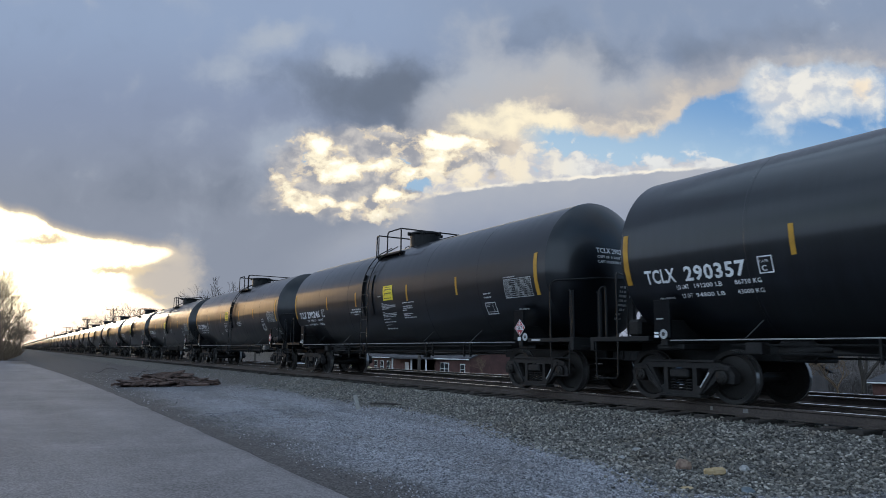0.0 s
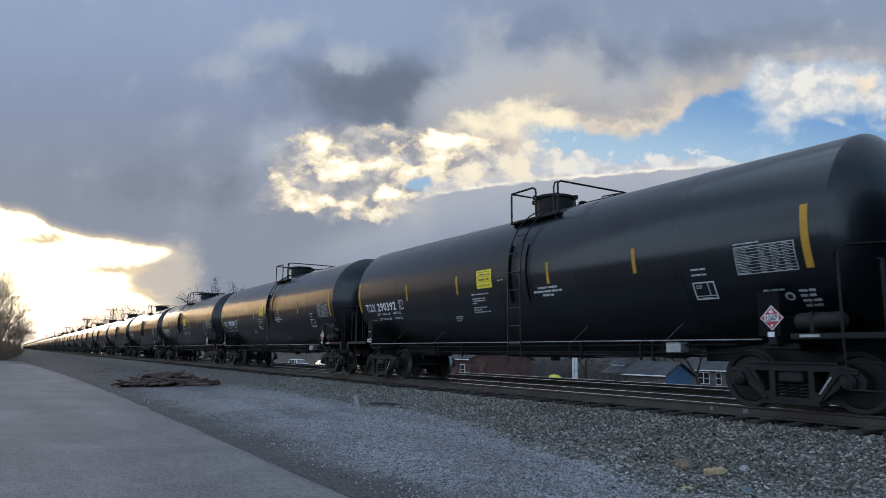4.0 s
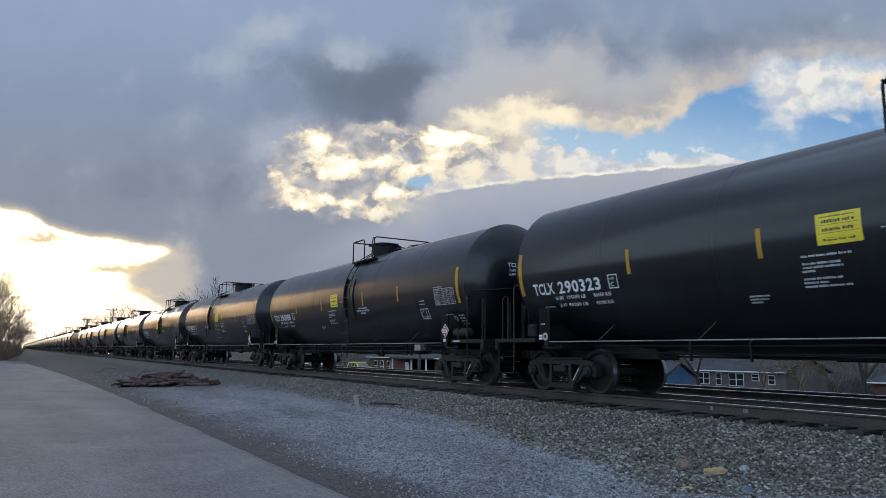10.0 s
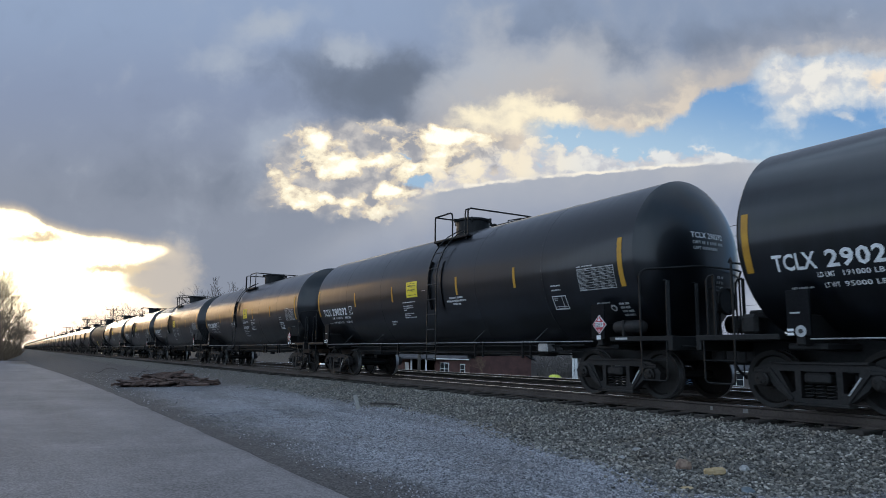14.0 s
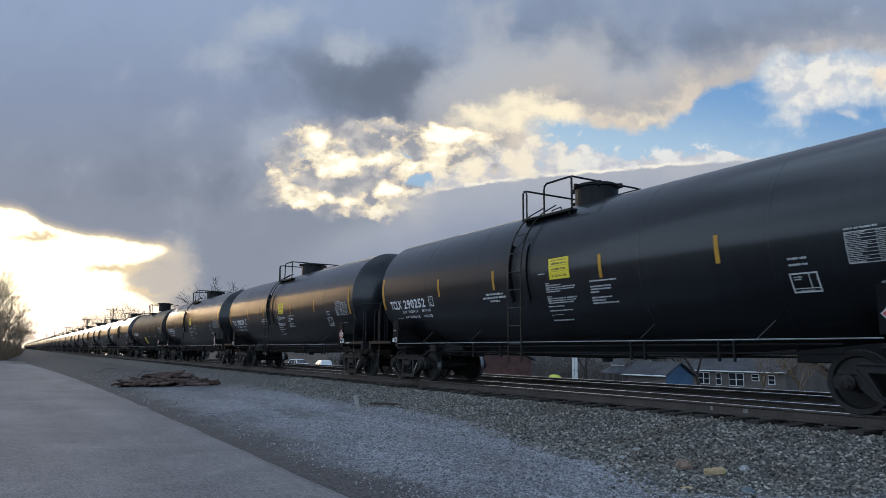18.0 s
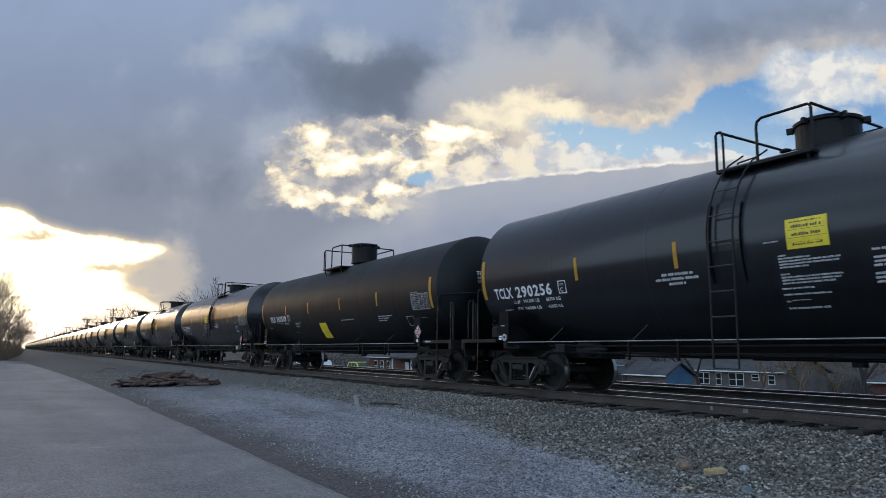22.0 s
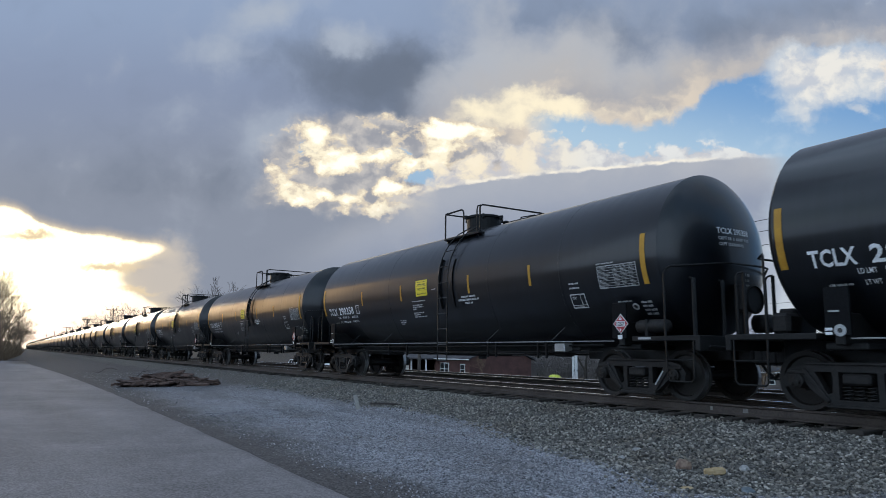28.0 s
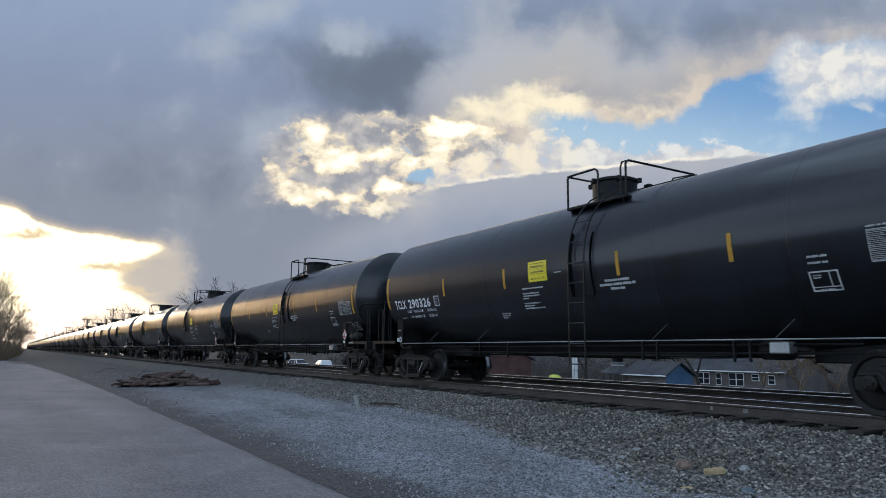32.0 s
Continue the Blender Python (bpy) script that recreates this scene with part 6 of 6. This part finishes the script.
def add_platform(car, m, tall=False, shift=0.0):
    """Manway housing on top with its walkway, railing and gate; m = -1 turns it end for end."""
    top = R + ZC
    up = 0.62 if tall else 0.42
    hx, r = 0.35 * m + shift, 0.50
    bm = lathe(bmesh.new(), [(r, -0.12), (r, up - 0.09), (r + 0.035, up - 0.07), (r + 0.035, up - 0.02), (r - 0.03, up + 0.01), (0.05, up + 0.02)], "Z", (hx, 0, top), 28)
    housing = part("manway_housing", bm, M["steel_black"], car, "round black manway housing", False)
    clamp = mesh_of(box(bmesh.new(), -0.06, 0.06, -0.035, 0.035, -0.06, 0.05, 0.012), "lid_clamp", M["steel_black"])
    for k in range(6):
        a = k * math.tau / 6 + 0.4
        part("lid_clamp", clamp, None, housing).matrix_basis = pose(hx + (r + 0.07) * math.cos(a), (r + 0.07) * math.sin(a), top + up - 0.06, 0, 0, math.degrees(a))

    zd, zr = 3.98, 4.74 + (0.06 if tall else 0)
    x0, x1 = 0.0, 1.72
    for y0, y1 in ((-1.14, -0.62), (0.62, 1.14)):
        xa, xb = sorted((x0 * m + shift, x1 * m + shift))
        part("walkway", box(bmesh.new(), xa, xb, y0, y1, zd - 0.02, zd + 0.04, 0.008), M["steel_black"], car, "grated walkway")
    for x in (x0 + 0.1, x1 - 0.1):
        for y in (-1, 1):
            bm = tube(bmesh.new(), [(x * m + shift, y * 1.1, zd), (x * m + shift, y * 1.02, zd - 0.22)], 0.025, 6)
            part("walkway_bracket", bm, M["steel_black"], car)

    def rail(pts, r=0.024):
        part("railing", tube(bmesh.new(), [(x * m + shift, y, z) for x, y, z in pts], r, 6), M["steel_black"], car, "black pipe railing")

    rail([(x0, -1.1, zd), (x0, -1.1, zr - 0.05), (x0 + 0.05, -1.1, zr), (0.84, -1.1, zr), (0.92, -1.1, zr - 0.05), (0.94, -1.1, zr - 0.14), (0.94, -1.1, zd)])
    rail([(x1, -1.1, zd), (x1, -1.1, zr - 0.07), (x1, -1.02, zr), (x1, 1.02, zr), (x1, 1.1, zr - 0.07), (x1, 1.1, zd)])
    rail([(x1 - 0.14, -1.1, zd), (x1 - 0.14, -1.1, zr - 0.14), (x1 - 0.1, -1.1, zr - 0.03), (x1, -1.08, zr - 0.02)], 0.02)
    rail([(x0, -1.1, zr), (x0, 1.02, zr), (x0, 1.1, zr - 0.07), (x0, 1.1, zd)])
    rail([(x0, 1.1, zr), (x1, 1.1, zr)])
    if not tall:
        rail([(x1 + 0.05, 0.2, top - 0.05), (x1 + 0.1, 0.2, top + 0.2), (x1 + 0.55, 0.3, top + 0.2), (x1 + 0.6, 0.3, top - 0.1)], 0.018)
        bm = lathe(bmesh.new(), [(0.07, -0.1), (0.07, 0.12), (0.1, 0.13), (0.1, 0.17), (0.03, 0.2)], "Z", (1.2 * m + shift, 0.15, top), 12)
        part("relief_valve", bm, M["steel_black"], car, "small relief valve", True)


def ladder_parts(car, x, z0, z1, plate):
    """Side ladder: two flat stiles, round rungs, and the steel guard plate behind its upper half."""
    width = 0.46

    def at(xx, z, off=0.13):
        if z < ZC:
            return Vector((xx, -R - off, z))
        a = arc_of(min(z, 4.24)) / R
        return Vector((xx, -(R + off) * math.cos(a), ZC + (R + off) * math.sin(a)))
    zs = [z0 + (z1 - z0) * i / 16 for i in range(17)]
    top = new("ladder", mesh_of(tube(bmesh.new(), [at(x, z) for z in zs], 0.017, 6), "ladder", M["steel_black"]))
    top.parent = car
    tagged(top, "steel ladder bent over the tank")
    part("stile", tube(bmesh.new(), [at(x + width, z) for z in zs], 0.017, 6), M["steel_black"], top)
    z = z0
    while z < z1 and plate:
        part("rung", tube(bmesh.new(), [at(x, z), at(x + width, z)], 0.013, 6), M["strut"] if z1 > 3 else M["steel_black"], top)
        z += 0.41
    if plate and z1 > 3:
        bm = bmesh.new()
        rows = [[bm.verts.new(shell(x - 0.05 + k * (width + 0.10), arc_of(2.02 + 0.1 * i), 0.03)) for k in (0, 1)] for i in range(14)]
        for a, b in zip(rows, rows[1:]):
            bm.faces.new((a[0], a[1], b[1], b[0]))
        part("guard_plate", bm, M["black"], top, "smooth black guard plate")
        bm = bmesh.new()
        rows = [[bm.verts.new(shell(x - 0.06, arc_of(2.02 + 0.1 * i), off)) for off in (0.0, 0.10)] for i in range(14)]
        for a, b in zip(rows, rows[1:]):
            bm.faces.new((a[0], a[1], b[1], b[0]))
        part("guard_side", bm, M["steel_black"], top)


SLIM = 0.955
SKIN = ("tank", "tape_stripe", "warning_panel", "small_print", "test_table", "stencil_box", "car_mark", "car_number", "weight_print", "plate_box", "head_number")


def build_car(kind, near=True):
    """kind: 'a' panel ahead of the ladder, 'b' the other way round, 'c' the dull car with a slanted panel."""
    car = thing("tank_car", (0, 0, 0), {"c": "dull black tank car with a slanted yellow panel", "b": "glossy black tank car, yellow panel behind its ladder"}.get(kind, "glossy black tank car with yellow tape and white stencils"), "tank car", "cars of the train")
    part("tank", tank_mesh(M["matt_black"] if kind == "c" else M["black"]), None, car, "dull black welded tank shell" if kind == "c" else "glossy black tank shell")
    add_common(car, kind, near)
    if kind == "c":
        for x, z0, z1, wd in ((-7.76, 2.12, 3.0, 0.12), (7.57, 2.1, 3.0, 0.13), (-4.53, 2.33, 2.78, 0.085), (-1.91, 2.33, 2.78, 0.085), (1.21, 2.33, 2.78, 0.085), (4.21, 2.33, 2.78, 0.085)):
            part("tape_stripe", patch(x, x + wd, z0, z1), M["yellow"], car, "yellow reflective tape")
        part("warning_panel", patch(-0.85, -0.17, 1.33, 1.92, -0.10), M["panel_yellow"], car, "slanted yellow warning panel")
        ladder_parts(car, -2.45, 0.72, 1.6, True)
        add_platform(car, -1, True, 0.42)
        part("test_table", table_print(6.5, 7.5, 2.08, 2.56, 5), M["dim_white"], car, "white ruled table of small print")
        part("stencil_box", frame_box(bmesh.new(), 5.98, 6.38, 1.62, 1.92, 0.02), M["dim_white"], car, "white stencilled rectangle")
        for x, z, rows in ((1.2, 1.94, [1.05]), (4.18, 1.96, [0.94, 0.7, 0.55]), (-3.5, 1.97, [0.58, 0.5, 0.46])):
            part("small_print", lines_block(bmesh.new(), x, z, rows, 0.04, 6), M["dim_white"], car, "faded white small print")
        for c in car.children:          # this one has a slightly slimmer tank
            if c.name.startswith(SKIN):
                c.scale, c.location = (1, SLIM, SLIM), (0, 0, ZC * (1 - SLIM) - 0.06)
    else:
        if near:
            decals(car, kind == "b")
        else:
            for x in (-7.74, -4.5, -1.8, 1.8, 4.4, 7.6):
                part("tape_stripe", patch(x, x + 0.1, 2.3, 2.9), M["yellow"], car, "yellow reflective tape")
            part("warning_panel", patch(-0.5, 0.2, 2.41, 2.85), M["panel_yellow"], car, "yellow warning panel")
        ladder_parts(car, 0.64 if kind == "a" else -1.10, 0.62, 4.2, near)
        add_platform(car, 1 if kind == "a" else -1, False, 0.0 if kind == "a" else 0.42)
    return car


# car n has its middle here at t = 0; the train fills the track to the far end
DRIFT = [(0.0, -0.25), (1.0, -0.14), (2.0, -0.04), (3.0, 0.07), (6.0, 0.33), (7.0, 0.36), (8.0, 0.12), (9.0, 0.05), (10.0, 0.16), (11.0, 0.13), (12.0, 0.13), (13.0, 0.15), (14.0, 0.13), (17.0, -0.16), (18.0, -0.23), (19.0, -0.29), (20.0, -0.33), (21.0, -0.43), (22.0, -0.57), (23.0, -0.70), (24.0, -0.86), (25.0, -1.0), (28.0, -1.45), (29.0, -1.59), (30.0, -1.74), (31.0, -1.91), (32.0, -2.08)]


def car_x(n, t, lag=0.0):
    return -15.3 + SPEED * (t - 9.0) - PITCH * (n - 6) + lag


MARKS = {0: "TCLX 290357", 1: "TCLX 290246", 2: "TCLX 290434", 3: "TCLX 290392", 4: "TCLX 290380", 5: "TCLX 290297", 6: "TCLX 290323", 7: "TCLX 290388", 8: "TCLX 290229", 9: "TCLX 290292", 10: "TCLX 290345", 11: "TCLX 290252", 12: "TCLX 290279", 13: "TCLX 290256", 14: "TILX 360508", 15: "TCLX 290242", 16: "TCLX 290203", 17: "TCLX 290358", 18: "TCLX 290245", 19: "TCLX 290326"}
KIND = {-1: "a", 0: "b", 1: "b", 2: "a", 3: "a", 4: "a", 5: "b", 6: "a", 7: "a", 8: "b", 9: "a", 10: "b", 11: "b", 12: "b", 13: "b", 14: "c", 15: "a", 16: "b", 17: "a", 18: "a", 19: "a"}
CARS = {}
USUAL = ("LD LMT 191000 LB  86650 KG", "LT WT 95000 LB  43100 KG")
WEIGHTS = {0: ("LD LMT 191200 LB  86750 KG", "LT WT 94800 LB  43000 KG"), 7: ("LD LMT 191100 LB  86700 KG", "LT WT 94900 LB  43050 KG"), 11: ("LD LMT 191200 LB  86750 KG", "LT WT 94800 LB  43000 KG"), 13: ("LD LMT 191100 LB  86700 KG", "LT WT 94900 LB  43050 KG"), 17: ("LD LMT 191200 LB  86750 KG", "LT WT 94800 LB  43000 KG"), 18: ("LD LMT 191300 LB  86750 KG", "LT WT 94700 LB  42950 KG")}


WIDE = {0: 0.19, 4: 0.19, 10: 0.15, 12: 0.18, 16: 0.18, 17: 0.18}      # space after the letters of the mark


def columns(text):
    """The three columns of a weight line."""
    lb = text.index("LB") + 2
    k = next(i for i, c in enumerate(text) if c.isdigit())
    return [text[:k].strip(), text[k:lb], text[lb:].strip()]


def build_train():
    for n, text in MARKS.items():      # lettering first, while the scene is small
        load, tare = WEIGHTS.get(n, USUAL)
        for args in ((text[:4], 0.355, 0.009, 1.03), (text[5:], 0.355, 0.010, 1.10), (text, 0.155, 0.003), ("CAPT", 0.085, 0.001), ("C", 0.13, 0.003), ("PLATE", 0.06, 0.0)):
            letters(*args)
        for words in columns(load) + columns(tare):
            letters(words, 0.115, 0.0015, 1.06)
    letters("1267", 0.56 * 0.19, 0.003)
    master = {}
    for n in range(-1, 55):
        kind = (KIND.get(n, "ab"[(n * 7 // 3) % 2]), n < 26)
        at = Matrix.Translation((car_x(n, 0), TRACK, RAIL))
        if kind not in master:
            master[kind] = CARS[n] = build_car(*kind)
            CARS[n].matrix_basis = at
        else:
            CARS[n] = copy_thing(master[kind], at)
    for c in CARS[6].children:          # one car has its table of dates further back
        if c.name.startswith("test_table"):
            c.location.x = -1.05
    for n, text in MARKS.items():
        gap = WIDE.get(n, 0.13)
        part("car_mark", stencil(bmesh.new(), text[:4], -7.34, 2.11, 0.355, 0.009, 1.03, 0.68), M["white"], CARS[n], "white stencilled owner's mark")
        part("car_number", stencil(bmesh.new(), text[5:], -6.66 + gap, 2.11, 0.355, 0.010, 1.10, 1.39 - gap), M["white"], CARS[n], "white stencilled car number")
        small = bmesh.new()
        load, tare = WEIGHTS.get(n, USUAL)
        for words, z in ((load, 1.975), (tare, 1.825)):
            for x, wd, col in zip((-6.70, -6.35, -5.53), (0.26 if words is load else 0.22, 0.58, 0.48), columns(words)):
                stencil(small, col, x + (0.06 if col == "LT WT" else 0.0), z, 0.115, 0.0015, 1.06, wd)
        part("weight_print", small, M["white"], CARS[n], "white stencilled load limits")["kind"] = "stuff"
        bm = frame_box(bmesh.new(), -5.05, -4.80, 2.10, 2.37, 0.02)
        stencil(bm, "C", -5.0, 2.14, 0.13, 0.003, 1.0, 0.09)
        stencil(bm, "PLATE", -5.03, 2.27, 0.06, 0.0, 1.0, 0.16)
        part("plate_box", bm, M["white"], CARS[n], "white boxed stencil")
        bm = head_stencil(bmesh.new(), text, -0.52, 3.06, 0.155, 0.003)
        for z in (2.94, 2.83):
            head_stencil(bm, "CAPT", -0.50, z, 0.085, 0.001)
        part("head_number", bm, M["white"], CARS[n], "white stencilled mark on the head")
        if n == 14:
            for c in CARS[n].children:
                if c.name.startswith(SKIN[-5:]):
                    c.scale, c.location = (1, SLIM, SLIM), (0.0 if c.name.startswith("head") else 0.71, 0, ZC * (1 - SLIM) - 0.06)


build_train()


# ---- what moves ----
def motions():
    for n, car in CARS.items():
        walk(car, [(t, Matrix.Translation((car_x(n, t, lag), TRACK, RAIL))) for t, lag in DRIFT])
    side = Vector((-math.sin(radians(YAW + 5)), math.cos(radians(YAW + 5)), 0))
    walk(sky_sheet, [(0.0, Matrix.Translation(60 * side)), (32.0, Matrix.Translation(-60 * side))])
    # wheels: turned by the distance run, alike on all trucks
    rows = [(k / 15, k / 15 * SPEED / 0.457) for k in range(481)]
    lead = {}
    for car in CARS.values():
        for truck in (c for c in car.children if c.name.startswith("truck")):
            for ob in (c for c in truck.children if c.name.startswith("wheelset")):
                s = 1 if ob.location.x > 0 else -1
                if s not in lead:
                    walk(ob, [(t, Matrix.Translation((s * 0.889, 0, 0.457)) @ Matrix.Rotation(a, 4, "Y")) for t, a in rows])
                    lead[s] = ob.animation_data
                else:
                    ob.rotation_mode = "QUATERNION"
                    keys = ob.animation_data_create()
                    keys.action = lead[s].action
                    keys.action_slot = lead[s].action_slot


motions()
